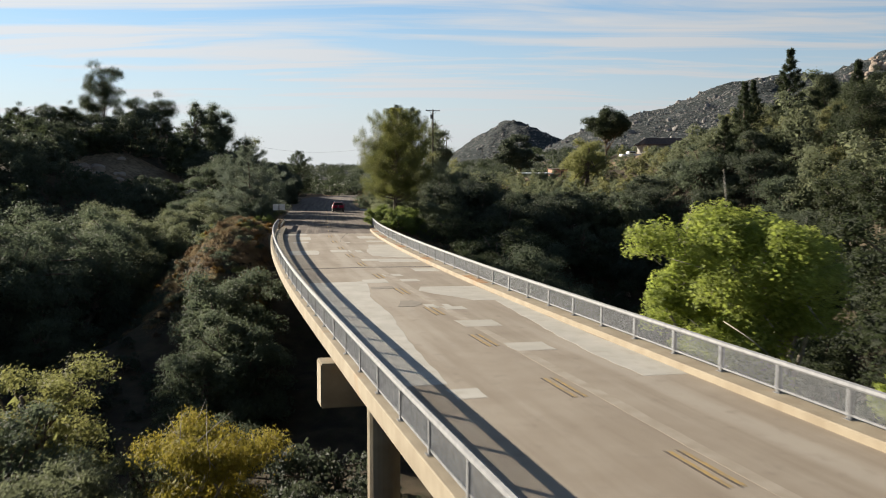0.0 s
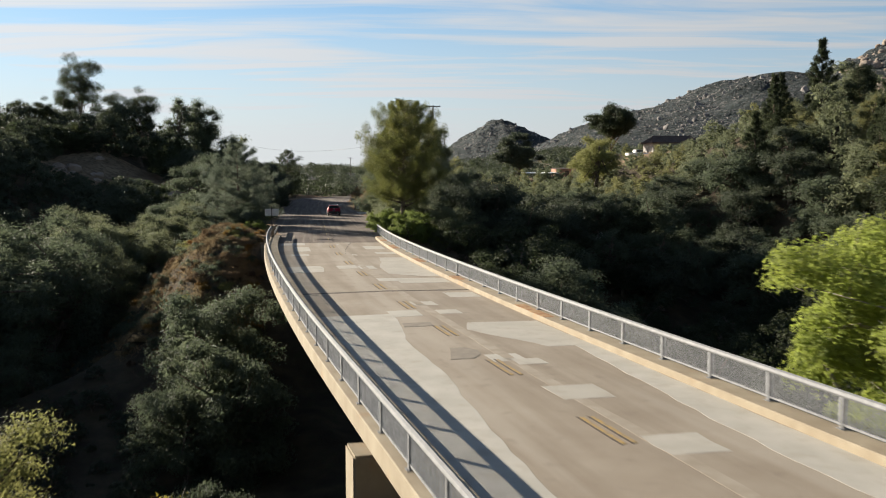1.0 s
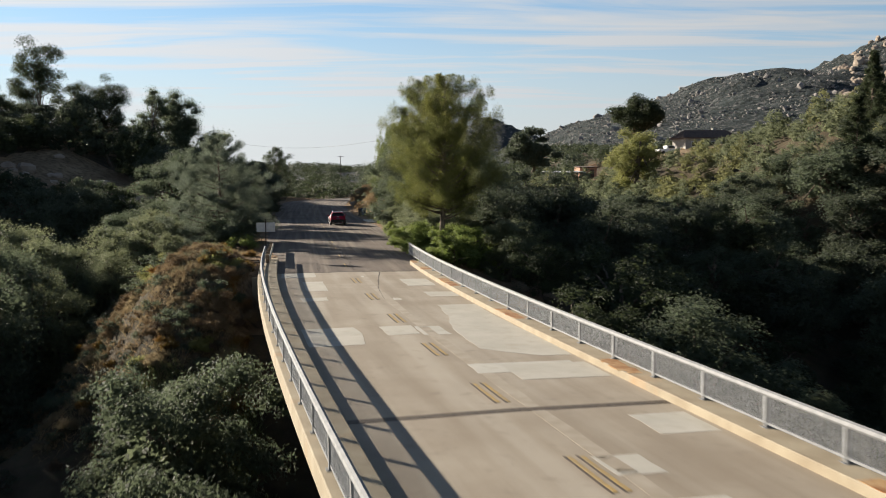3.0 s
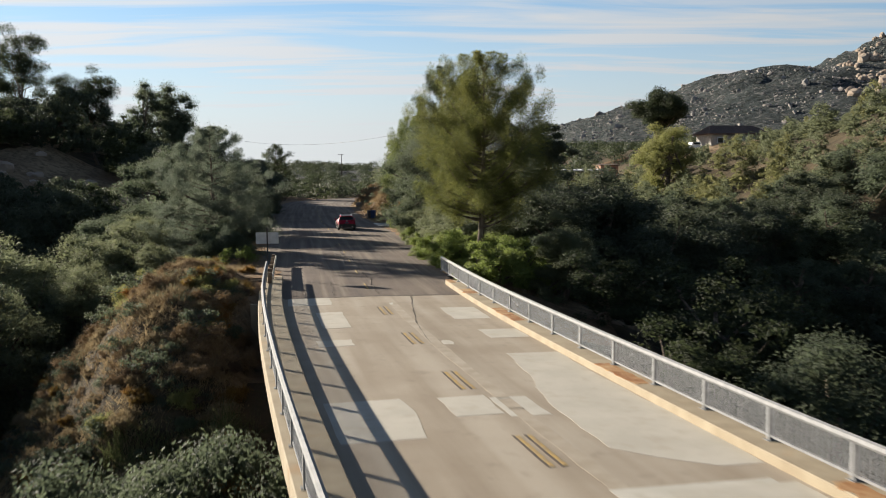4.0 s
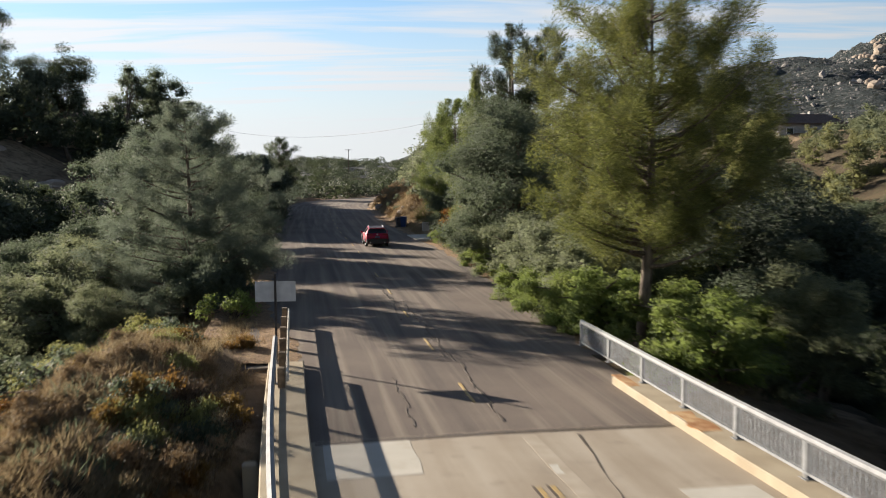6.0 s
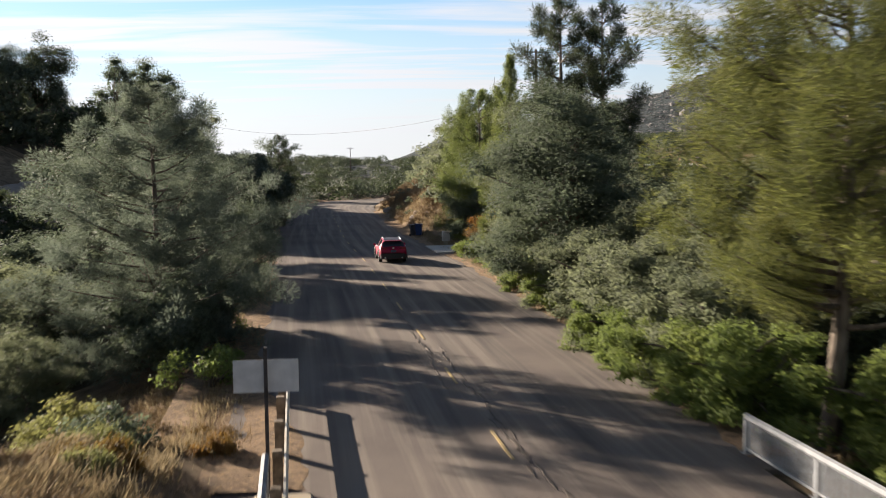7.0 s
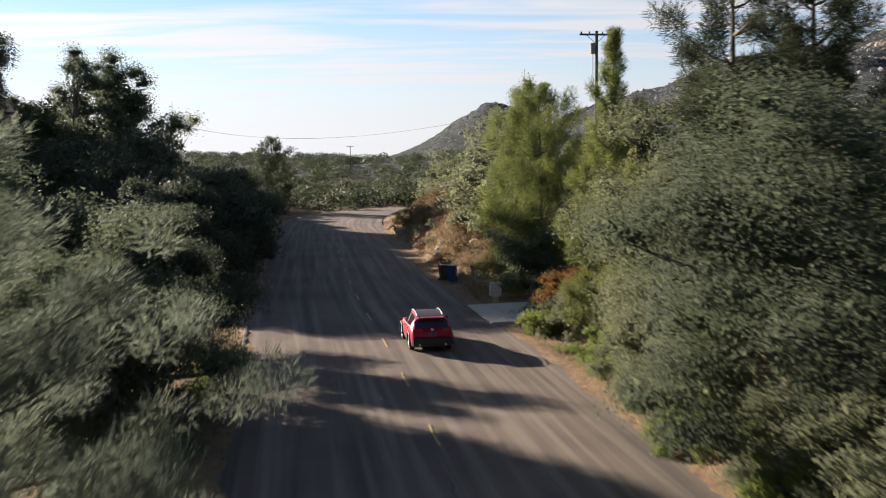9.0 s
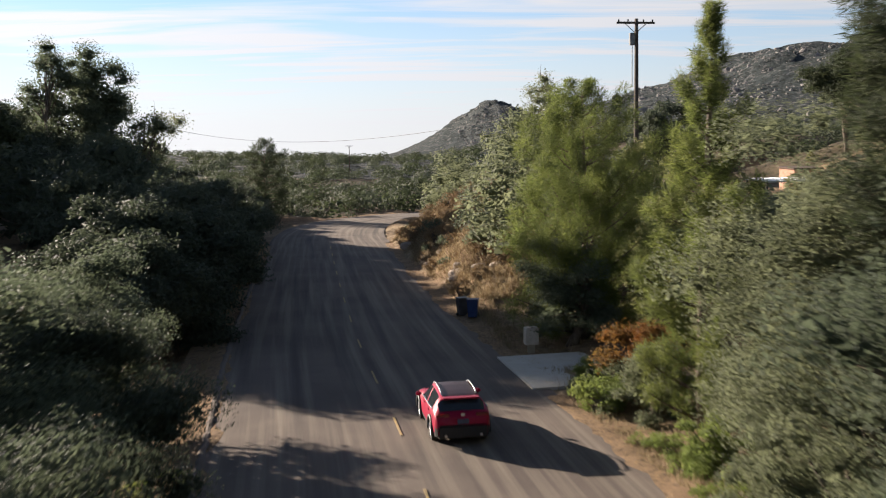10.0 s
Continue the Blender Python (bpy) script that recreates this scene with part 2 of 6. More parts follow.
k = Mat("dry_ground", rough=0.95, spec=0.1)
c = k.mixc(k.noise(0.12, 6, lo=0.35, hi=0.65), (0.16, 0.108, 0.068), (0.31, 0.23, 0.145))
c = k.mixc(k.noise(1.3, 6, lo=0.45, hi=0.7), c, (0.10, 0.075, 0.045))
c = k.mixc(k.mul(k.noise(0.05, 4, lo=0.5, hi=0.7), 0.6), c, (0.24, 0.14, 0.085))
k.color(c)
M_GROUND = k.bump(k.noise(6, 9, rough=0.75), 0.9, 0.05).m
k = Mat("dirt_shoulder", rough=0.95, spec=0.1)
c = k.mixc(k.noise(0.7, 6, lo=0.35, hi=0.65), (0.17, 0.115, 0.075), (0.30, 0.205, 0.13))
c = k.mixc(k.noise(9, 6, 0.7, lo=0.5, hi=0.62), c, (0.36, 0.24, 0.13))
c = k.mixc(k.mul(k.noise(4, 5, 0.7, lo=0.52, hi=0.64), 0.8), c, (0.10, 0.072, 0.05))
k.color(c)
M_DIRT = k.bump(k.noise(14, 7, rough=0.75), 0.9, 0.04).m
k = Mat("leaf_litter", rough=0.95, spec=0.1)
c = k.mixc(k.noise(0.4, 6), (0.045, 0.036, 0.025), (0.10, 0.076, 0.048))
c = k.mixc(k.mul(k.noise(2.2, 5, lo=0.5, hi=0.7), 0.6), c, (0.05, 0.055, 0.025))
k.color(c)
M_LITTER = k.bump(k.noise(5, 9, rough=0.75), 0.9, 0.05).m
# distance haze is put into these colours as a blue cast
k = Mat("hazy_chaparral_mountain", rough=0.95, spec=0.1)
c = k.mixc(k.noise(0.035, 8, rough=0.75, lo=0.4, hi=0.62), (0.034, 0.046, 0.048), (0.074, 0.085, 0.086))
c = k.mixc(k.noise(0.13, 8, rough=0.75, lo=0.53, hi=0.60), c, (0.18, 0.178, 0.174))
c = k.mixc(k.noise(0.22, 6, rough=0.7, lo=0.54, hi=0.60), c, (0.028, 0.034, 0.028))
k.color(c)
M_MOUNT = k.bump(k.noise(0.06, 9, rough=0.7), 1.0, 6.0).m
k = Mat("boulder", rough=0.9, spec=0.15)
c = k.mixc(k.noise(0.25, 6), (0.25, 0.195, 0.15), (0.40, 0.33, 0.265))
k.color(k.mixc(k.mul(k.obrand(), 0.3), c, (0.30, 0.26, 0.22)))
M_ROCK = k.bump(k.noise(1.5, 6), 0.6, 0.1).m

# far rock greyed to sit in the same painted haze
k = Mat("far_boulder", rough=0.95, spec=0.1)
k.color(k.mixc(k.noise(0.2, 5), (0.19, 0.178, 0.168), (0.31, 0.288, 0.268)))
M_FARROCK = k.m


# ---- mesh helpers ----
def mesh_from(name, verts, faces, mats, idx=None, smooth=False):
    me = bpy.data.meshes.new(name)
    me.from_pydata([tuple(p) for p in verts], [], faces)
    for m in mats:
        me.materials.append(m)
    if idx is not None:
        me.polygons.foreach_set("material_index", np.asarray(idx, dtype=np.int32))
    if smooth:
        me.polygons.foreach_set("use_smooth", np.ones(len(me.polygons), dtype=bool))
    me.update()
    return me


def quad_mesh(name, quads, mat):
    """Many loose leaves, given as an (n, 4, 3) or (n, 3, 3) array."""
    n, k = quads.shape[:2]
    me = bpy.data.meshes.new(name)
    me.vertices.add(k * n), me.loops.add(k * n), me.polygons.add(n)
    me.vertices.foreach_set("co", np.asarray(quads, dtype=np.float32).ravel())
    me.loops.foreach_set("vertex_index", np.arange(k * n, dtype=np.int32))
    me.polygons.foreach_set("loop_start", np.arange(0, k * n, k, dtype=np.int32))
    me.materials.append(mat)
    me.update()
    me.validate()
    return me


def part(name, data, parent=None, label=""):
    ob = new(name, data)
    ob.parent = parent
    if label:
        tagged(ob, label)
    return ob


def bm_mesh(name, bm, mat, smooth=False):
    me = bpy.data.meshes.new(name)
    bm.normal_update()
    bm.to_mesh(me)
    bm.free()
    for m in (mat if isinstance(mat, (list, tuple)) else [mat]):
        me.materials.append(m)
    if smooth:
        me.polygons.foreach_set("use_smooth", np.ones(len(me.polygons), dtype=bool))
    return me


def box_bm(sx, sy, sz, at=(0, 0, 0), bevel=0.0, bm=None, m=None):
    bm = bm or bmesh.new()
    made = bmesh.ops.create_cube(bm, size=1.0)["verts"]
    bmesh.ops.scale(bm, vec=(sx, sy, sz), verts=made)
    if m is not None:
        bmesh.ops.transform(bm, matrix=m, verts=made)
    bmesh.ops.translate(bm, vec=at, verts=made)
    if bevel:
        es = list({e for v in made for e in v.link_edges})
        bmesh.ops.bevel(bm, geom=es, offset=bevel, segments=2, affect="EDGES")
    return bm


def tube(path, radii, sides=8):
    """Vertices and faces of a tapered tube along a path."""
    path = np.asarray(path, float)
    tan = np.gradient(path, axis=0)
    tan /= np.linalg.norm(tan, axis=1)[:, None] + 1e-9
    ref = np.array([0.31, 0.95, 0.07])
    a = np.cross(tan, ref)
    a /= np.linalg.norm(a, axis=1)[:, None] + 1e-9
    b = np.cross(tan, a)
    ang = np.linspace(0, 2 * np.pi, sides, endpoint=False)
    ring = a[:, None, :] * np.cos(ang)[None, :, None] + b[:, None, :] * np.sin(ang)[None, :, None]
    v = (path[:, None, :] + ring * np.asarray(radii)[:, None, None]).reshape(-1, 3)
    f = []
    for i in range(len(path) - 1):
        for j in range(sides):
            q = (j + 1) % sides
            f.append((i * sides + j, i * sides + q, (i + 1) * sides + q, (i + 1) * sides + j))
    f.append(tuple(range(sides - 1, -1, -1)))
    f.append(tuple((len(path) - 1) * sides + j for j in range(sides)))
    return v, f


class Lump:
    """Collects vertices and faces for one mesh."""

    def __init__(self):
        self.v, self.f, self.n = [], [], 0

    def add(self, v, f):
        self.v.append(np.asarray(v, float))
        self.f += [tuple(i + self.n for i in q) for q in f]
        self.n += len(v)

    def mesh(self, name, mat, smooth=False):
        return mesh_from(name, np.concatenate(self.v), self.f, [mat], smooth=smooth)


# ---- the line of the road ----
KNOTS = [(23.0, -50), (17.2, -25), (10.2, 0), (5.5, 17.5), (1.45, 33.6), (-2.2, 48.7), (-5.4, 63.3), (-8.15, 77.1), (-10.55, 91), (-12.4, 105), (-14.2, 120), (-17.5, 147),
         (-20.1, 166), (-22.6, 188), (-25.2, 213), (-27.0, 232), (-26.6, 248), (-22, 262), (-12, 272), (4, 278), (30, 282), (70, 284)]


def spline(knots, step=0.25):
    p = np.array(knots, float)
    p = np.vstack([2 * p[0] - p[1], p, 2 * p[-1] - p[-2]])
    out = []
    for i in range(1, len(p) - 2):
        t = np.linspace(0, 1, 60, endpoint=False)[:, None]
        a, b, c, d = p[i - 1:i + 3]
        out.append(0.5 * (2 * b + (c - a) * t + (2 * a - 5 * b + 4 * c - d) * t**2 + (3 * b - a - 3 * c + d) * t**3))
    q = np.vstack(out)
    s = np.r_[0, np.cumsum(np.linalg.norm(np.diff(q, axis=0), axis=1))]
    w = np.arange(0, s[-1], step)
    q = np.stack([np.interp(w, s, q[:, 0]), np.interp(w, s, q[:, 1])], 1)
    for _ in range(30):
        q[1:-1] = 0.5 * q[1:-1] + 0.25 * (q[:-2] + q[2:])
    return q


LINE = spline(KNOTS)
TANG = np.gradient(LINE, axis=0)
TANG /= np.linalg.norm(TANG, axis=1)[:, None]
STEP = 0.25


def s_at(y):
    """Way along the road where it passes the given y (before the bend)."""
    return float(np.interp(y, LINE[:1100, 1], np.arange(1100) * STEP))


def at(s, d, z=0.0):
    """A point d metres right of the road's middle line."""
    i = min(max(s / STEP, 0), len(LINE) - 1.001)
    j, w = int(i), i - int(i)
    p, g = LINE[j] * (1 - w) + LINE[j + 1] * w, TANG[j] * (1 - w) + TANG[j + 1] * w
    return np.array([p[0] + g[1] * d, p[1] - g[0] * d, z])


def yaw_at(s):
    g = TANG[int(min(max(s / STEP, 0), len(LINE) - 1))]
    return math.atan2(-g[0], g[1])


def sweep(profile, s0, s1, step=1.0):
    """Vertices and faces of a closed profile of (d, z) drawn along the road."""
    n = max(2, int(math.ceil((s1 - s0) / step)) + 1)
    k, v, f = len(profile), [], []
    for i in range(n):
        s = s0 + (s1 - s0) * i / (n - 1)
        v += [at(s, d, z) for d, z in profile]
    for i in range(n - 1):
        for j in range(k):
            q = (j + 1) % k
            f.append((i * k + j, (i + 1) * k + j, (i + 1) * k + q, i * k + q))
    f.append(tuple(range(k)))
    f.append(tuple((n - 1) * k + j for j in range(k - 1, -1, -1)))
    return v, f


def swept(name, profile, s0, s1, mat, parent=None, label="", step=1.0):
    v, f = sweep(profile, s0, s1, step)
    me = mesh_from(name, v, f, [mat])
    n = len(v) // len(profile)
    way = me.attributes.new("road", "FLOAT_VECTOR", "POINT")
    way.data.foreach_set("vector", [q for i in range(n) for d, z in profile for q in (s0 + (s1 - s0) * i / (n - 1), d, z)])
    return part(name, me, parent, label)



# ---- the lie of the land ----
def S(t):
    t = np.clip(t, 0, 1)
    return t * t * (3 - 2 * t)


WAVES = [(np.random.RandomState(i).uniform(0, 6.28, 3), 0.55 + 0.25 * i) for i in range(6)]


def ripple(x, y, size, octaves=4):
    """Soft uneven relief, about -1 to 1."""
    out, amp, f = 0, 0.5, 2 * np.pi / size
    for i in range(octaves):
        ph, a = WAVES[i]
        xr, yr = x * np.cos(a * 2.3) - y * np.sin(a * 2.3), x * np.sin(a * 2.3) + y * np.cos(a * 2.3)
        out = out + amp * (np.sin(xr * f + ph[0] + 1.3 * np.sin(yr * f * 0.7 + ph[2])) * np.cos(yr * f + ph[1]))
        amp, f = amp * 0.55, f * 2.07
    return out


RAVINE = spline([(-140, 25), (-60, 58), (-18, 52), (4, 48), (14, 78), (24, 105), (38, 122), (60, 135)], 2.0)
GULLY = spline([(-52, 62), (-43, 88), (-39, 118), (-44, 150), (-54, 180)], 2.0)
FILL = LINE[int(s_at(100) / STEP)::8]
SOUTH = LINE[:int(s_at(-22) / STEP):8]
SPAN = LINE[int(s_at(-26) / STEP):int(s_at(91) / STEP):8]


def away(x, y, pts):
    """Distance from a line of points."""
    x, y = np.atleast_1d(x), np.atleast_1d(y)
    out = np.full(x.shape, 1e9)
    for p in pts:
        out = np.minimum(out, (x - p[0]) ** 2 + (y - p[1]) ** 2)
    return np.sqrt(out)


def land(x, y):
    x, y = np.atleast_1d(np.asarray(x, float)), np.atleast_1d(np.asarray(y, float))
    near = (np.abs(x) < 260) & (y > -200) & (y < 420)
    dr = np.full(x.shape, 999.0)
    df, ds = dr.copy(), dr.copy()
    if near.any():
        dr[near], df[near], ds[near] = away(x[near], y[near], RAVINE), away(x[near], y[near], FILL), away(x[near], y[near], SOUTH)
    cx = np.interp(y, LINE[:1100, 1], LINE[:1100, 0])
    left, right = cx - x, x - cx
    z = -12.0 * S(1.42 - dr / (25 + 9 * S(-x / 20))) * (1 - 0.8 * S((y - 112) / 40))
    dg = np.full(x.shape, 999.0)
    if near.any():
        dg[near] = away(x[near], y[near], GULLY)
    z = np.minimum(z, z * 0.3 - 10 * S(1.35 - dg / 20) * (1 - S((y - 118) / 58)))
    z = z + 10.0 * S((left - 12) / 33) * S((y - 112) / 70) * (1 - 0.85 * S((y - 236) / 70))
    z = z + 9 * S((left - 60) / 80) * S((y + 20) / 60) * (1 - 0.6 * S((y - 240) / 90))
    z = z - 5.0 * np.exp(-(((x + 55) / 15) ** 2) - ((y - 176) / 17) ** 2)
    z = z + 14 * S((x - 24) / 32) * S((y - 20) / 60) * (1 - 0.5 * S((y - 165) / 45)) + 4.2 * S((x + 5) / 25) * S((y - 178) / 32)
    z = z + 6.5 * np.exp(-(((x + 7.0) / 9) ** 2) - ((y - 207) / 26) ** 2)
    z = z + 6.5 * S((y - 330) / 300) + 10 * S((x - 90) / 200) * S((y + 50) / 200)
    z = z + ripple(x, y, 46) * 1.3 + ripple(x + 90, y, 9, 3) * 0.35
    z = np.maximum(z, -2.0 - np.maximum(np.hypot(x - 14, y - 123) - 7, 0) * 0.7)
    # road bed: banked fill where it is low, cutting where it is high
    bed, slope = -0.16, 0.62
    z = np.maximum(z, bed - np.maximum(df - 7.0, 0) * 0.30 - np.maximum(df - 15 - ripple(x, y, 14, 2) * 2, 0) * 0.75 - np.maximum(left - 12.5, 0) * 0.45 * S((112 - y) / 8) + ripple(x, y, 5, 3) * 0.3 * S((df - 8) / 4))
    z = np.maximum(z, bed - np.maximum(ds - 7.0, 0) * slope)
    z = z + 2.0 * np.exp(-(((left - 9.8) / 2.7) ** 2)) * S((y - 84) / 9) * S((110 - y) / 9)
    edge = 6.8 + 2.5 * S((left - 2) / 4) * S((y - 106) / 8)
    z = np.minimum(z, bed + np.maximum(np.minimum(df, ds) - edge, 0) * 1.25)
    # clear below the bridge
    if near.any():
        z[near] = np.minimum(z[near], -2.6 - 3.6 * S((y[near] - 6) / 10) * S((88 - y[near]) / 8) + np.maximum(away(x[near], y[near], SPAN) - 6.1, 0) * 2.0)
    # mountains: a boulder ridge, and a lower peak behind it
    crest = np.interp(x, [60, 120, 162, 200, 245, 313, 350, 403, 493, 531, 590, 700, 1000, 1600], [8, 24, 52, 67, 78, 98, 115, 127, 129, 141, 166, 200, 245, 260])
    rug = ripple(x, y, 130, 5) * 0.075 + ripple(x + 40, y, 37, 4) * 0.035 - np.abs(ripple(x, y + 70, 210, 3)) * 0.10 * S((1290 - y) / 300)
    mt = crest * S((y - 430) / 860) * (1 - 0.75 * S((y - 1330) / 500)) * (1 + rug)
    dx = x - 133
    peak = 104 * np.exp(-(np.abs(dx) / np.where(dx < 0, 128, 150)) ** 1.7 - ((y - 1900) / 330) ** 2) * (1 + rug * 1.1)
    far = S((y - 430) / 200)
    z = z + far * (np.maximum(np.maximum(mt, peak) - z, 0) + ripple(x, y, 70, 4) * 1.2)
    return z


def graded(lo, hi, a, b, fine, grow):
    """Coordinates, fine from a to b and coarser outside."""
    mid = list(np.arange(a, b + fine / 2, fine))
    up, st = mid[-1], fine
    while up < hi:
        st = min(st * grow, 17 if up < 1000 else (26 if up < 2100 else 70))
        up += st
        mid.append(up)
    dn, st = mid[0], fine
    while dn > lo:
        st = min(st * grow, 60)
        dn -= st
        mid.insert(0, dn)
    return np.array(mid)


gx, gy = graded(-2600, 2600, -70, 70, 1.2, 1.07), graded(-900, 3600, -20, 245, 1.2, 1.045)
GX, GY = np.meshgrid(gx, gy)
GZ = land(GX.ravel(), GY.ravel()).reshape(GX.shape)
nx, ny = len(gx), len(gy)
ii = (np.arange(ny - 1)[:, None] * nx + np.arange(nx - 1)[None, :]).ravel()
faces = np.stack([ii, ii + 1, ii + nx + 1, ii + nx], 1)
me = bpy.data.meshes.new("ground")
me.vertices.add(nx * ny), me.loops.add(4 * len(faces)), me.polygons.add(len(faces))
me.vertices.foreach_set("co", np.stack([GX, GY, GZ], -1).astype(np.float32).ravel())
me.loops.foreach_set("vertex_index", faces.astype(np.int32).ravel())
me.polygons.foreach_set("loop_start", np.arange(0, 4 * len(faces), 4, dtype=np.int32))
for m in (M_GROUND, M_MOUNT, M_LITTER):
    me.materials.append(m)
fy, fx = GY.ravel()[ii], GX.ravel()[ii]
slot = np.where((fy > 430) | (np.abs(fx) > 330), 1, 2)
near = (np.abs(fx) < 90) & (fy > 60) & (fy < 300)
bare = np.zeros(len(fx), dtype=bool)
bare[near] = away(fx[near], fy[near], FILL) < 13.5 + 3 * ripple(fx[near], fy[near], 11)
bare |= (np.hypot(fx + 57, (fy - 184) * 0.8) < 17) | ((fx > 16) & (fx < 64) & (fy > 218) & (fy < 250)) | (np.hypot(fx - 6 + 12, fy - 207) < 17)
slot[bare & (slot == 2)] = 0
me.polygons.foreach_set("material_index", slot.astype(np.int32))
me.polygons.foreach_set("use_smooth", np.ones(len(faces), dtype=bool))
me.update(), me.validate()
tagged(new("ground", me), "dry brown hillside ground with soil and leaf litter", "ground", kind="structure")


def gz(x, y):
    """Height of the ground sheet."""
    i = min(max(int(np.searchsorted(gx, x)) - 1, 0), nx - 2)
    j = min(max(int(np.searchsorted(gy, y)) - 1, 0), ny - 2)
    u, v = (x - gx[i]) / (gx[i + 1] - gx[i]), (y - gy[j]) / (gy[j + 1] - gy[j])
    return float((GZ[j, i] * (1 - u) + GZ[j, i + 1] * u) * (1 - v) + (GZ[j + 1, i] * (1 - u) + GZ[j + 1, i + 1] * u) * v)


# ---- road and bridge ----
S_END, S_SOUTH = s_at(95.2), s_at(-24)
road = swept("road", [(-6.25, -0.35), (-6.25, -0.06), (-2.8, -0.0), (0, 0.02), (2.8, 0.0), (6.4, -0.06), (6.4, -0.35)], s_at(103.8), len(LINE) * STEP - 2, M_ASPHALT, None, step=1.5)
swept("road_end", [(-4.9, -0.35), (-4.9, -0.0375), (-2.8, -0.0), (0, 0.02), (2.8, 0.0), (5.0, -0.037), (5.0, -0.35)], S_END, s_at(103.8), M_ASPHALT, road, step=1.5)
tagged(road, "worn grey asphalt two lane road with faded lines", "road", kind="structure")
road_s = swept("road", [(-5.6, -0.35), (-5.6, -0.05), (0, 0.02), (5.8, -0.05), (5.8, -0.35)], 0, S_SOUTH, M_ASPHALT, None, step=1.5)
tagged(road_s, "worn grey asphalt approach road behind the bridge", "road", kind="structure")

bridge = tagged(new("bridge"), "beige concrete road bridge with patched deck curving over a ravine", "bridge", kind="structure")
swept("deck", [(-4.7, -0.55), (-4.7, -0.02), (-2.3, 0.005), (0, 0.03), (2.3, 0.005), (4.6, -0.02), (4.6, -0.55)], S_SOUTH, S_END, M_CONC, bridge, "tan concrete deck with worn wheel tracks")
L_RAIL, R_RAIL = -5.15, 4.80
swept("kerb", [(-5.38, -0.28), (-5.38, 0.18), (-5.35, 0.2), (-4.33, 0.2), (-4.3, 0.17), (-4.3, -0.06), (-4.8, -0.5)], S_SOUTH, s_at(103.4), M_KERB, bridge, "yellowish concrete kerb and edge beam")
swept("kerb", [(4.25, -0.06), (4.25, 0.17), (4.28, 0.2), (5.12, 0.2), (5.15, 0.18), (5.15, -0.28), (4.6, -0.5)], S_SOUTH, s_at(99.5), M_KERB, bridge, "yellowish concrete kerb with rust stains")
swept("girder", [(-3.9, -1.9), (-3.9, -0.56), (-3.2, -0.56), (-3.2, -1.9)], S_SOUTH, S_END, M_KERB, bridge)
swept("girder", [(3.2, -1.9), (3.2, -0.56), (3.9, -0.56), (3.9, -1.9)], S_SOUTH, S_END, M_KERB, bridge)
swept("girder", [(-0.5, -1.9), (-0.5, -0.56), (0.5, -0.56), (0.5, -1.9)], S_SOUTH, S_END, M_KERB, bridge)
for y in (6, 38):
    s = s_at(y)
    rot = Matrix.Rotation(yaw_at(s), 4, "Z")
    p = at(s, -0.1, -2.15)
    part("pier_cap", bm_mesh("pier_cap", box_bm(10.3, 1.3, 1.7, tuple(p), 0.05, m=rot), M_KERB), bridge)
    for d in (-2.75, 2.65):
        p = at(s, d)
        g = gz(p[0], p[1]) - 0.8
        v, f = tube([(p[0], p[1], g), (p[0], p[1], (g - 3.0) / 2), (p[0], p[1], -2.95)], [0.64, 0.64, 0.64], 20)
        part("column", mesh_from("column", v, f, [M_KERB]), bridge)
for y, d0 in ((96.5, 1), (-25.5, -1)):
    s = s_at(y)
    rot = Matrix.Rotation(yaw_at(s), 4, "Z")
    p = at(s, 0, -2.6)
    part("abutment", bm_mesh("abutment", box_bm(10.4, 2.4, 4.0, tuple(p), 0.04, m=rot), M_KERB), bridge)

p = at(s_at(94.2), -5.6, -2.25)
part("pilaster", bm_mesh("pilaster", box_bm(0.32, 0.4, 4.3, tuple(p), 0.03, m=Matrix.Rotation(yaw_at(s_at(94.2)), 4, "Z")), M_KERB), bridge, "tan concrete pilaster at the abutment")


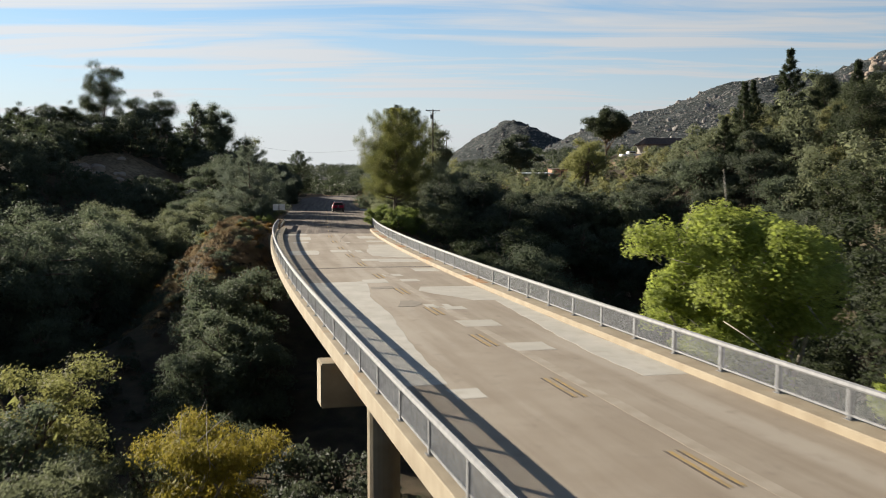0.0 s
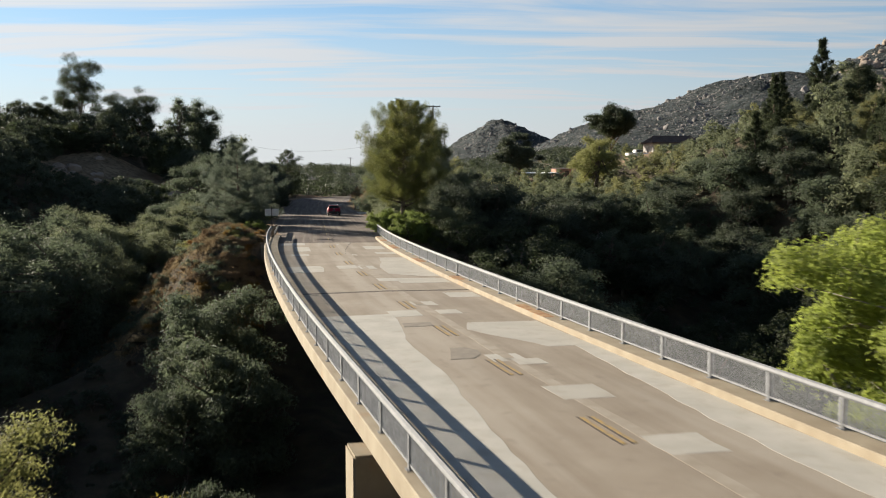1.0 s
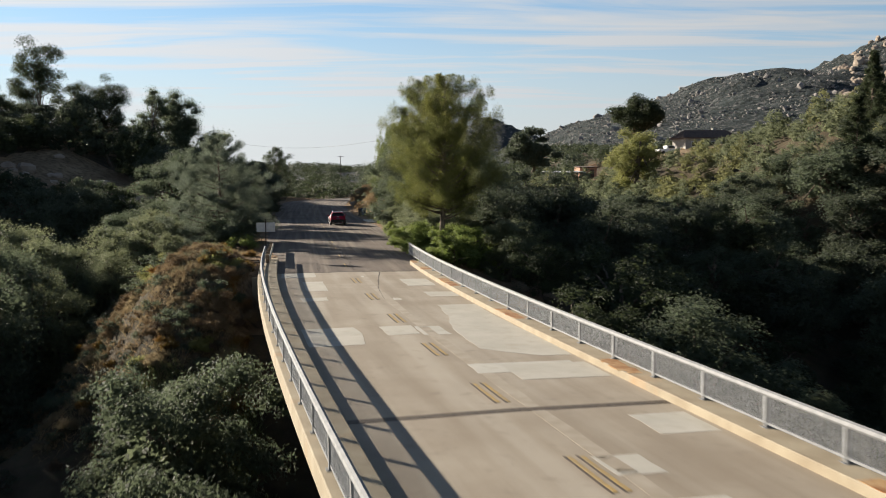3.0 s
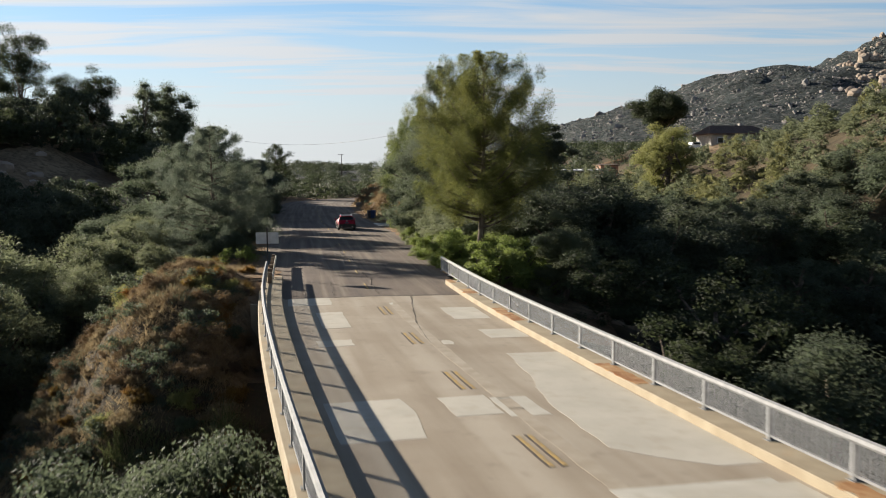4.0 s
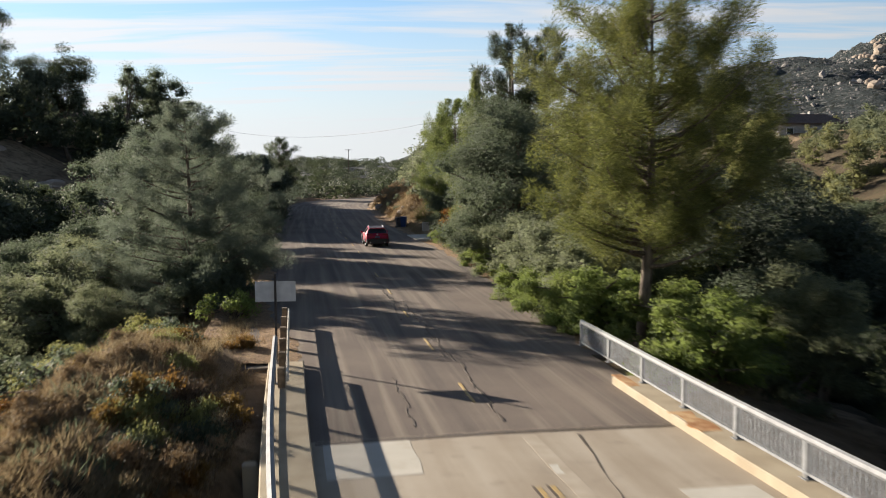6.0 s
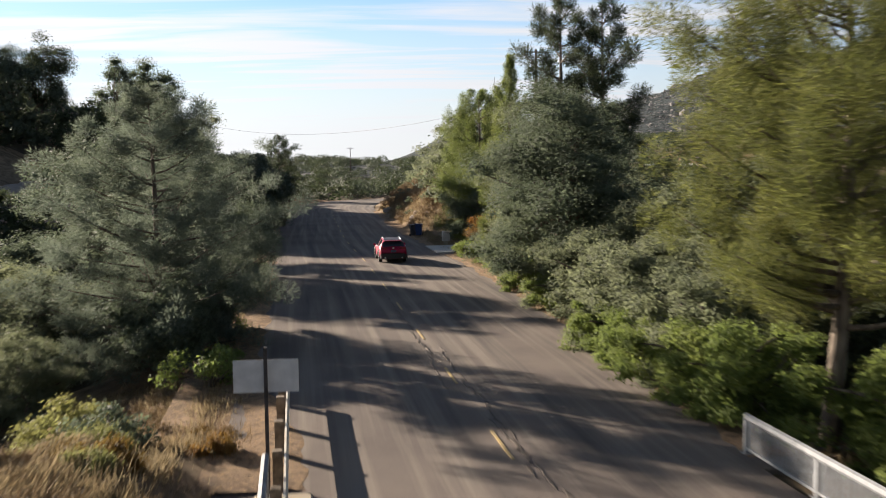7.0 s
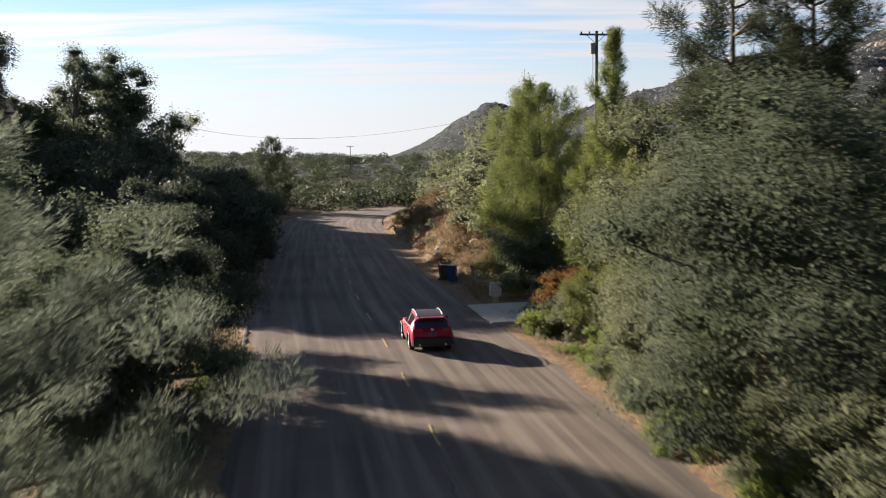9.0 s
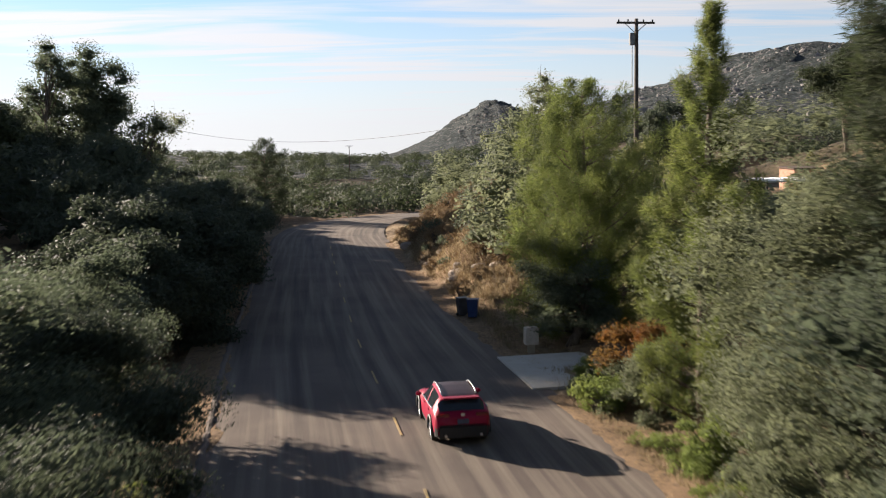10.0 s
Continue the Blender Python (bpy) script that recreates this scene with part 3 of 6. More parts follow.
def guard_rail(d, s0, s1, label, single):
    rail = tagged(new("guard_rail"), label, "railing", "bridge railings")
    swept("top_rail", [(d - 0.075, 0.97), (d - 0.06, 1.04), (d, 1.07), (d + 0.06, 1.04), (d + 0.075, 0.97), (d + 0.05, 0.92), (d - 0.05, 0.92)], s0, s1, M_STEEL, rail, step=0.7)
    swept("bottom_rail", [(d - 0.025, 0.28), (d - 0.025, 0.335), (d + 0.025, 0.335), (d + 0.025, 0.28)], s0, s1, M_STEEL, rail, step=0.7)
    n = int(round((s1 - s0) / 2.84))
    gap = (s1 - s0) / n
    post = bm_mesh("post", box_bm(0.10, 0.13, 0.74, (0, 0, 0.57), 0.01), M_STEEL)
    foot = bm_mesh("base_plate", box_bm(0.2, 0.2, 0.02, (0, 0, 0.211), 0.004), M_STEEL)
    for i in range(n + 1):
        s = s0 + gap * i
        p, yw = at(s, d), yaw_at(s)
        for nm, me in (("post", post), ("base_plate", foot)):
            o = part(nm, me, rail)
            o.matrix_basis = Matrix.Translation(p) @ Matrix.Rotation(yw, 4, "Z")
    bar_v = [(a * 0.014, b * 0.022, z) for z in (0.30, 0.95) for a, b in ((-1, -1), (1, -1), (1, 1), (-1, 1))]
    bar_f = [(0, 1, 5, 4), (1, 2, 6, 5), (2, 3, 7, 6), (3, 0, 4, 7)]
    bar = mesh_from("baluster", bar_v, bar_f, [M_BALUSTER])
    rest = Lump()
    for i in range(n):
        for j in range(1, 16):
            s = s0 + gap * (i + j / 16)
            m = Matrix.Translation(at(s, d)) @ Matrix.Rotation(yaw_at(s), 4, "Z")
            if single[0] <= i < single[1]:
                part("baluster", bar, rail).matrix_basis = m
            else:
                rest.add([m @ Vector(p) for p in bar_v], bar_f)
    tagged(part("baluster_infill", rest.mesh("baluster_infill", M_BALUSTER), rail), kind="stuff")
    return rail


guard_rail(R_RAIL, S_SOUTH + 1, s_at(104.2), "grey galvanised steel railing with thin balusters on the bridge kerb", (29, 43))
guard_rail(L_RAIL, S_SOUTH + 1, s_at(103.2), "grey galvanised steel railing along the outer curve of the bridge", (26, 40))


# ---- trees ----
def leaf_quads(rng, pos, size, aspect=0.5, up=0.3, nrm=None, tri=False):
    """One small leaf-shaped face at each place."""
    n = len(pos)
    a = rng.normal(size=(n, 3))
    a[:, 2] *= 0.7
    a /= np.linalg.norm(a, axis=1)[:, None]
    b = rng.normal(size=(n, 3))
    if nrm is not None:
        face = nrm + 0.7 * rng.normal(size=(n, 3))
        face /= np.linalg.norm(face, axis=1)[:, None] + 1e-9
        a = a - 0.6 * face * (a * face).sum(1)[:, None]
        a /= np.linalg.norm(a, axis=1)[:, None]
        b = np.cross(face, a)
    b = b - a * (a * b).sum(1)[:, None]
    b /= np.linalg.norm(b, axis=1)[:, None] + 1e-9
    L = (size * rng.uniform(0.65, 1.35, n))[:, None]
    if tri:
        return np.stack([pos - a * L * 0.4 + b * L * aspect / 2, pos + a * L * 0.6, pos - a * L * 0.4 - b * L * aspect / 2], 1)
    return np.stack([pos - a * L / 2, pos + b * L * aspect / 2 - a * L * 0.05, pos + a * L / 2, pos - b * L * aspect / 2 - a * L * 0.05], 1)


def limbs(rng, lump, base, height, targets, r0):
    """A bending trunk, with limbs to the clumps of the crown."""
    top = np.array([base[0] + rng.normal(0, 0.12 * height), base[1] + rng.normal(0, 0.12 * height), height])
    t = np.linspace(0, 1, 7)[:, None]
    mid = base + (top - base) * t + np.sin(t * 3.1) * rng.normal(0, 0.05 * height, 3) * [1, 1, 0]
    lump.add(*tube(mid, r0 * (1 - 0.72 * t[:, 0]) * np.where(t[:, 0] == 0, 1.35, 1), 8))
    for q in targets:
        w = rng.uniform(0.35, 0.9)
        st = mid[int(w * 6)]
        u = np.linspace(0, 1, 5)[:, None]
        arm = st + (q - st) * u + np.sin(u * 3.14) * np.array([0, 0, 0.08 * height]) * rng.uniform(-0.5, 1)
        lump.add(*tube(arm, r0 * 0.42 * (1 - 0.85 * u[:, 0]), 5))


def broad_tree(seed, h, r, n_leaf, leaf, mat, bark, clumps=26, open_=0.0, trunk=0.3, flat=0.8, name="oak_tree", aspect=0.5, twigs=0, round_=False, tri=True, stout=0.035, core=1.0):
    """A broad-leaved tree, standing at the origin."""
    rng = np.random.RandomState(seed)
    crown_h = h * (1 - trunk * 0.7)
    cz = h - crown_h * 0.52
    c, cr = [], []
    while len(c) < clumps:
        p = rng.normal(size=3)
        p /= np.linalg.norm(p)
        if p[2] < -0.75:
            continue
        k = rng.uniform(0.5, 0.86)
        lob = 1 + (0.06 if round_ else 0.18) * math.sin(3 * math.atan2(p[1], p[0]) + seed) + 0.12 * math.sin(5 * p[2] + seed)
        c.append([p[0] * r * k * lob, p[1] * r * k * lob, cz + p[2] * crown_h * 0.5 * k * lob])
        cr.append(r * rng.uniform(0.19, 0.39))
    if trunk <= 0.05 and h > 3:
        for q in range(clumps // 3):
            a, k = rng.uniform(0, 6.28), rng.uniform(0.5, 0.88)
            c.append([math.cos(a) * r * k, math.sin(a) * r * k, h * rng.uniform(0.07, 0.26)])
            cr.append(r * rng.uniform(0.2, 0.32))
        clumps = len(c)
    c, cr = np.array(c), np.array(cr)
    wood = Lump()
    limbs(rng, wood, np.zeros(3), h * 0.72, c[rng.permutation(clumps)[:min(clumps, 16)]], stout * h + 0.05)
    for q in range(twigs):
        a = c[rng.randint(clumps)] + rng.normal(0, r * 0.12, 3)
        b = a + rng.normal(0, r * 0.22, 3) + [0, 0, r * 0.1]
        wood.add(*tube(np.array([a, (a + b) / 2 + rng.normal(0, 0.05, 3), b]), [0.025, 0.018, 0.008], 4))
    pick = rng.choice(clumps, n_leaf, p=cr**2 / (cr**2).sum())
    d = rng.normal(size=(n_leaf, 3))
    d /= np.linalg.norm(d, axis=1)[:, None]
    d[:, 2] = np.where(d[:, 2] < -0.35, -d[:, 2], d[:, 2])
    rad = cr[pick] * rng.uniform(0.2, 1.0, n_leaf) ** 0.5 * (1 + 0.16 * np.sin(7 * d[:, 0] + pick) * np.cos(6 * d[:, 1] + pick))
    pos = c[pick] + d * rad[:, None] * [1, 1, flat]
    if open_:
        pos = pos + rng.normal(0, open_, (n_leaf, 3))
    quads = leaf_quads(rng, pos, leaf, aspect, nrm=1.4 * d, tri=tri)
    if n_leaf > 3000 and core:
        # dense sprays deep in the crown, which keep the light out
        n = int(n_leaf * core / 10)
        pick, d = pick[:n], d[:n]
        deep = c[pick] + d * (cr[pick] * rng.uniform(0.0, 0.6, n))[:, None] * [1, 1, flat]
        inner = rng.normal(size=(n // 2, 3))
        inner *= (rng.uniform(0, 1, n // 2) ** 0.4 / np.linalg.norm(inner, axis=1))[:, None]
        inner = inner * [0.52 * r, 0.52 * r, 0.3 * crown_h] + [0, 0, cz - 0.04 * h]
        both = np.concatenate([deep, inner])
        quads = np.concatenate([quads, leaf_quads(rng, both, leaf * 2.7, 0.6, tri=tri)])
    # nothing hangs into the soil
    quads = quads[quads[:, :, 2].min(1) > 0.1]
    return quads, wood, (mat, bark, name)


def pine_tree(seed, h, r, n_blade, needle, mat, bark, start=0.18, name="pine_tree", limbs_=70, round_at=0.45, power=2.0, low=0.75, rise=0.35, width=0.1, brush=(0.5, 0.35), gap=0.0):
    """A pine whose limbs end in brushes of needles; the crown's outline is set by its profile."""
    rng = np.random.RandomState(seed)
    wood, cl, cs = Lump(), [], []
    t = np.linspace(0, 1, 10)[:, None]
    lean = rng.normal(0, 0.018 * h, 2)
    trunk = np.hstack([lean * t + np.sin(t * 4) * rng.normal(0, 0.008 * h, 2), t * h * 0.96])
    wood.add(*tube(trunk, (0.014 * h + 0.06) * (1 - 0.92 * t[:, 0]), 8))
    for i in range(limbs_):
        u = (i + rng.uniform(0, 1)) / limbs_
        prof = low + (1 - low) * min(1, u / 0.3) if u < round_at else max(0.1, (1 - ((u - round_at) / (1 - round_at)) ** power) ** (1 / power))
        L = r * prof * rng.uniform(0.42, 1.0) * (1 + gap * math.sin(i * 1.7 + seed))
        a = i * 2.4 + rng.uniform(-0.5, 0.5)
        tip = (start + (1 - start) * u) * h
        z = max(tip - L * rise * rng.uniform(0.5, 1.4) * (0.4 + u), start * h * 0.75)
        root = np.array([np.interp(z, trunk[:, 2], trunk[:, 0]), np.interp(z, trunk[:, 2], trunk[:, 1]), min(z, h * 0.93)])
        w = np.linspace(0, 1, 5)[:, None]
        arm = root + np.hstack([np.cos(a) * L * w, np.sin(a) * L * w, (tip - root[2]) * w**1.6])
        wood.add(*tube(arm, (0.005 * h + 0.015) * (1.05 - u * 0.6) * (1 - 0.85 * w[:, 0]), 5))
        for f in (0.42, 0.66, 0.83, 0.97):
            n = 2 if f > 0.7 else 1
            for q in range(n):
                p = root + (arm[-1] - root) * [f, f, f**1.6]
                cl.append(p + rng.normal(0, 1, 3) * [0.09 * L, 0.09 * L, 0.05 * L])
                cs.append(rng.uniform(0.7, 1.2) * (0.55 + 0.6 * L / r))
    cl, cs = np.array(cl), np.array(cs)
    # every brush of needles is taller than wide
    pick = rng.choice(len(cl), n_blade, p=cs**2 / (cs**2).sum())
    d = rng.normal(size=(n_blade, 3))
    d /= np.linalg.norm(d, axis=1)[:, None]
    wide, tall = brush[1] * r / 4.5, brush[0] * r / 4.5
    base = cl[pick] + d * (rng.uniform(0, 1, (n_blade, 1)) ** 0.5) * cs[pick][:, None] * [wide, wide, tall]
    base[:, 2] = np.minimum(base[:, 2], h * 0.99)
    out = (base - [0, 0, 0.5 * h]) * [1, 1, 0.35] / r + 0.8 * d
    d = d * [1, 1, 0.6] + rng.normal(0, 0.55, d.shape) + [0, 0, 0.5]
    d /= np.linalg.norm(d, axis=1)[:, None]
    side = np.cross(d, out + rng.normal(0, 0.45, base.shape))
    side /= np.linalg.norm(side, axis=1)[:, None] + 1e-9
    L = needle * rng.uniform(0.7, 1.3, (n_blade, 1))
    w = L * width / 2
    blades = np.stack([base - side * w, base + d * L, base + side * w], 1)
    return blades[blades[:, :, 2].min(1) > 0.1], wood, (mat, bark, name)


def tree_thing(made, label, category="tree", group=""):
    quads, wood, (mat, bark, name) = made
    root = tagged(new(name), label, category, group)
    part("trunk", wood.mesh("trunk", bark, smooth=True), root)
    part("crown", quad_mesh("crown", quads, mat), root)
    return root


def stand(ob, x, y, turn=0.0, scale=1.0, sink=0.15, z=None):
    ob.matrix_basis = Matrix.Translation((x, y, (gz(x, y) if z is None else z) - sink)) @ Matrix.Rotation(turn, 4, "Z") @ Matrix.Diagonal((scale, scale, scale, 1))
    return ob


def planted(made, label, x, y, turn=0.0, scale=1.0, category="tree", group="", sink=0.15):
    return stand(tree_thing(made, label, category, group), x, y, turn, scale, sink)


def fill(protos, region, box, gap, size, rng, tries=4000):
    """Scatters copies over a region with a least gap between them."""
    spots = []
    for _ in range(tries):
        x, y = rng.uniform(box[0], box[2]), rng.uniform(box[1], box[3])
        if region(x, y) and all((x - a) ** 2 + (y - b) ** 2 > (gap * 0.5 * (k + size(x, y))) ** 2 for a, b, k in spots):
            spots.append((x, y, size(x, y)))
    n = len(protos)
    for p in dict.fromkeys(protos):
        repeat(p, [q for i, q in enumerate(spots) if protos[i % n] is p], rng)
    return spots


def off_road(x, y):
    """How far right (plus) or left (minus) of the road's middle."""
    return x - float(np.interp(y, LINE[:1100, 1], LINE[:1100, 0]))


def tall_to(proto, spots, height, rng):
    """Copies scaled so that their tops reach a given level."""
    for i, (x, y, top) in enumerate(spots):
        ob = proto if i == 0 else copy_thing(proto, Matrix.Identity(4))
        stand(ob, x, y, rng.uniform(0, 6.28), (top - gz(x, y)) / height, 0.1)


def woods(name, kinds, region, box, gap, size, rng, tries, label):
    """A wood beyond counting, joined into one object for each kind."""
    spots = []
    for _ in range(tries):
        x, y = rng.uniform(box[0], box[2]), rng.uniform(box[1], box[3])
        k = size(x, y)
        if region(x, y) and all((x - a) ** 2 + (y - b) ** 2 > (gap * 0.5 * (k + c)) ** 2 for a, b, c in spots):
            spots.append((x, y, k))
    for i, (quads, wood, (mat, bark, _)) in enumerate(kinds):
        out = []
        for x, y, k in spots[i::len(kinds)]:
            a, k2 = rng.uniform(0, 6.28), k * rng.uniform(0.8, 1.2)
            c, sn = math.cos(a) * k2, math.sin(a) * k2
            if k < 0.62:
                mid = quads[::3].mean(1, keepdims=True)
                leaves = mid + (quads[::3] - mid) * 1.7
            else:
                leaves = quads
            out.append(leaves @ np.array([[c, sn, 0], [-sn, c, 0], [0, 0, k * rng.uniform(0.85, 1.2)]]) + [x, y, gz(x, y) - 0.3])
        tagged(new(name, quad_mesh(name, np.concatenate(out), mat)), label, "woods", kind="stuff")


def repeat(proto, spots, rng, lo=0.85, hi=1.15):
    """The first stands at the first spot, copies at the rest."""
    out = []
    for i, (x, y, k) in enumerate(spots):
        ob = proto if i == 0 else copy_thing(proto, Matrix.Identity(4))
        out.append(stand(ob, x, y, rng.uniform(0, 6.28), k * rng.uniform(lo, hi), sink=0.3))
    return out


# ---- single trees along the road ----
def rooted(made, label, x, y, top, height, turn=0.0):
    """Stands a tree so that its top reaches the given level."""
    return planted(made, label, x, y, turn, (top - gz(x, y)) / height, sink=0.1)


rooted(pine_tree(11, 13.6, 4.7, 190000, 0.18, M_PINE, M_BARK, start=0.29, limbs_=115, round_at=0.5, power=2.3, low=0.72, rise=0.6, width=0.12, brush=(0.62, 0.40)), "tall yellow-green pine with a bare lower trunk beside the bridge end", -5.3, 106, 13.0, 13.6, 0.4)
rooted(pine_tree(12, 9.9, 4.9, 150000, 0.17, M_GRAYPINE, M_BARK, start=0.03, limbs_=105, round_at=0.35, power=1.9, low=0.85, rise=0.4, width=0.125, brush=(0.34, 0.37)), "grey-green foothill pine beside the road", -23.9, 120, 9.4, 9.9, 1.2)
rooted(pine_tree(13, 15.5, 2.9, 26000, 0.3, M_DARKPINE_AND_SHADE, M_BARK, start=0.42, limbs_=34, round_at=0.5, rise=0.6, low=0.5, gap=0.3, brush=(0.8, 0.6)), "tall thin dark pine with sparse limbs", -6.2, 138.5, 15.6, 15.5, 0.3)
rooted(pine_tree(14, 15.5, 2.8, 26000, 0.3, M_DARKPINE_AND_SHADE, M_BARK, start=0.42, limbs_=32, round_at=0.5, rise=0.6, low=0.5, gap=0.3, brush=(0.8, 0.6)), "tall thin dark pine with sparse limbs", -4.2, 137, 15.2, 15.5, 2.0)
rooted(pine_tree(15, 12.0, 4.0, 130000, 0.23, M_FRESHPINE, M_BARK, start=0.04, limbs_=100, round_at=0.6, low=0.8, rise=0.8, brush=(0.7, 0.4)), "bushy bright green pine by the driveway", -9.0, 165.2, 12.5, 12.0, 0.8)
rooted(pine_tree(16, 13.2, 2.3, 60000, 0.22, M_FRESHPINE, M_BARK, start=0.04, limbs_=70, round_at=0.3, power=1.2, low=0.8, rise=0.8, brush=(0.9, 0.5)), "narrow pale green conifer by the road", -8.3, 148.4, 13.5, 13.2, 0.1)
planted(broad_tree(21, 10.3, 4.5, 70000, 0.10, M_GREENOAK, M_BARK, 60, trunk=0.02), "dense dark live oak leaning over the road edge", -7.3, 131.4, 0.5)
planted(broad_tree(22, 9.6, 4.6, 110000, 0.085, M_OLIVE, M_BARK, 70, trunk=0.0, flat=0.9), "tall grey-green olive-like tree by the road", -5.7, 142.0, 1.5)
planted(broad_tree(74, 5.8, 2.5, 26000, 0.1, M_GREENOAK, M_BARK, 40, trunk=0.0), "dark grey-green oak bush in front of the bright pine", -10.0, 163.2, 2.1)
planted(broad_tree(23, 7.8, 4.3, 80000, 0.085, M_GREENOAK, M_BARK, 34, trunk=0.0), "grey-green live oak close to the road", -25.8, 135, 2.5)
rooted(broad_tree(24, 17.0, 4.25, 62000, 0.14, M_LIME, M_PALEBARK, 60, core=0.35, trunk=0.55, twigs=40, aspect=0.75, round_=True), "bright lime green sycamore with pale branches beside the bridge", 12.6, 41, 5.6, 17.0, 0.2)
rooted(broad_tree(29, 9.0, 3.2, 5000, 0.28, M_LIME, M_PALEBARK, 24, core=0.35, trunk=0.3, aspect=0.75), "lime green sapling behind the bridge railing", 15.0, 30, 0.2, 9.0, 0.2)
rooted(broad_tree(25, 8.6, 3.5, 30000, 0.13, M_YELLOW, M_PALEBARK, 34, core=0.35, trunk=0.1, open_=0.12, twigs=40), "yellow autumn willow in the ravine below the bridge", -10.3, 41.5, -3.2, 8.6, 0.2)
rooted(broad_tree(26, 15.5, 6.2, 26000, 0.3, M_DARKPINE_AND_SHADE, M_BARK, 60, trunk=0.5, flat=0.9, round_=True, stout=0.02), "dark umbrella-shaped pine on the far slope", 42, 250, 22.8, 15.5, 0.2)
rooted(broad_tree(40, 11.0, 4.4, 26000, 0.22, M_PALEWILLOW, M_BARK, 40, core=0.35, trunk=0.02, open_=0.15, round_=True), "pale green willow-like tree on the terrace", 27.7, 190, 14.0, 11.0, 0.2)
cone = rooted(pine_tree(27, 14.0, 4.2, 26000, 0.42, M_DARKPINE_AND_SHADE, M_BARK, start=0.05, round_at=0.15, power=1.1, low=0.9, width=0.15), "dark conical conifer on the slope", 48, 153, 20.4, 14.0, 0.2)
for x, y, k in ((40, 139, 0.78), (44.5, 146, 0.85), (53, 150, 0.95), (58, 138, 0.9), (51, 128, 0.8)):
    stand(copy_thing(cone, Matrix.Identity(4)), x, y, x, k)
rooted(pine_tree(28, 12.2, 4.4, 12000, 0.5, M_DARKPINE_AND_SHADE, M_BARK, start=0.1, round_at=0.4, width=0.16, brush=(0.6, 0.6)), "dark pine at the road bend", -38.7, 262, 12.0, 12.2, 0.2)
rooted(broad_tree(30, 11, 2.5, 15000, 0.14, M_OLIVE, M_BARK, 44, trunk=0.25, open_=0.22, twigs=90, round_=True, stout=0.01), "thin-leaved pale tree on the cutting", -1.2, 231, 19.3, 11, 0.4)
rooted(broad_tree(54, 9, 4.6, 9000, 0.34, M_OAK, M_BARK, 30, trunk=0.15), "dark round live oak on the terrace", 19.0, 258, 16.6, 9, 0.4)
rooted(broad_tree(55, 8, 3.5, 22000, 0.16, M_GREENOAK, M_BARK, 40, trunk=0.0, round_=True), "fresh green leafy tree growing up beside the bridge", -14.4, 68.0, -3.2, 8, 0.4)
rooted(broad_tree(56, 8, 4.0, 22000, 0.16, M_GREENOAK, M_BARK, 40, trunk=0.0), "green live oak at the foot of the embankment", -17.4, 76.5, -1.0, 8, 1.4)
rooted(broad_tree(57, 8, 4.0, 40000, 0.12, M_GREENOAK, M_BARK, 44, trunk=0.0), "olive green tree whose crown reaches the bridge railing", 7.8, 87.0, -0.5, 8, 1.4)
rooted(broad_tree(58, 8, 2.4, 14000, 0.14, M_OLIVE, M_BARK, 30, trunk=0.0), "small olive green tree below the bridge railing", 11.8, 80.4, -3.3, 8, 0.7)
rooted(broad_tree(59, 7, 2.6, 40000, 0.10, M_OLIVE, M_BARK, 40, trunk=0.05), "pale grey-green tree near the bridge end", -1.0, 101.6, 3.6, 7, 0.7)
rooted(broad_tree(60, 9, 3.8, 26000, 0.15, M_PALEWILLOW, M_BARK, 34, core=0.35, trunk=0.0, open_=0.1), "pale yellow-green tree low in the ravine", -21.0, 49.0, -2.6, 9, 0.7)
# darker leaves than its neighbours: the shade it stands in is coloured in
planted(broad_tree(69, 7.4, 3.6, 70000, 0.08, M_OAK, M_BARK, 36, trunk=0.05), "grey-green bushy oak at the road edge by the berm, darkened for its shade", -25.5, 140.8, 0.9)
rooted(broad_tree(67, 7, 3.5, 26000, 0.12, M_OLIVE, M_BARK, 34, trunk=0.0), "grey-green willow low in the ravine by the yellow willow", -15.5, 37.0, -4.6, 7, 0.7)
rooted(broad_tree(68, 7, 3.2, 14000, 0.15, M_GREENOAK, M_BARK, 34, trunk=0.0), "green leafy tree low in the ravine", -18.8, 42.5, -4.2, 7, 1.7)
rooted(broad_tree(43, 14, 4.0, 24000, 0.2, M_GREENOAK, M_BARK, 44, trunk=0.02, open_=0.25, flat=1.0, stout=0.012), "tall leafy eucalyptus on the ridge", -55.3, 238, 24.8, 14, 0.4)
rooted(broad_tree(44, 14, 2.6, 9000, 0.18, M_GREENOAK, M_BARK, 30, trunk=0.2, open_=0.3, twigs=50, stout=0.011), "thin pale eucalyptus with gaps in its crown", -59.0, 234, 25.2, 14, 0.4)
rooted(broad_tree(45, 10, 2.6, 5000, 0.17, M_OLIVE, M_BARK, 26, trunk=0.1, open_=0.3, twigs=120, stout=0.011), "half bare small tree on the ridge", -48.6, 237, 18.3, 10, 0.4)



def sight(x, y):
    """Highest tree tops that leave the terrace beyond the ravine in view."""
    if y < 70:
        return 99
    b = (x + 10) / (y - 54)
    return 6 - 0.022 * (y - 54) + 60 * max(0, abs(b - 0.277) - 0.105) if b < 0.6 else 99


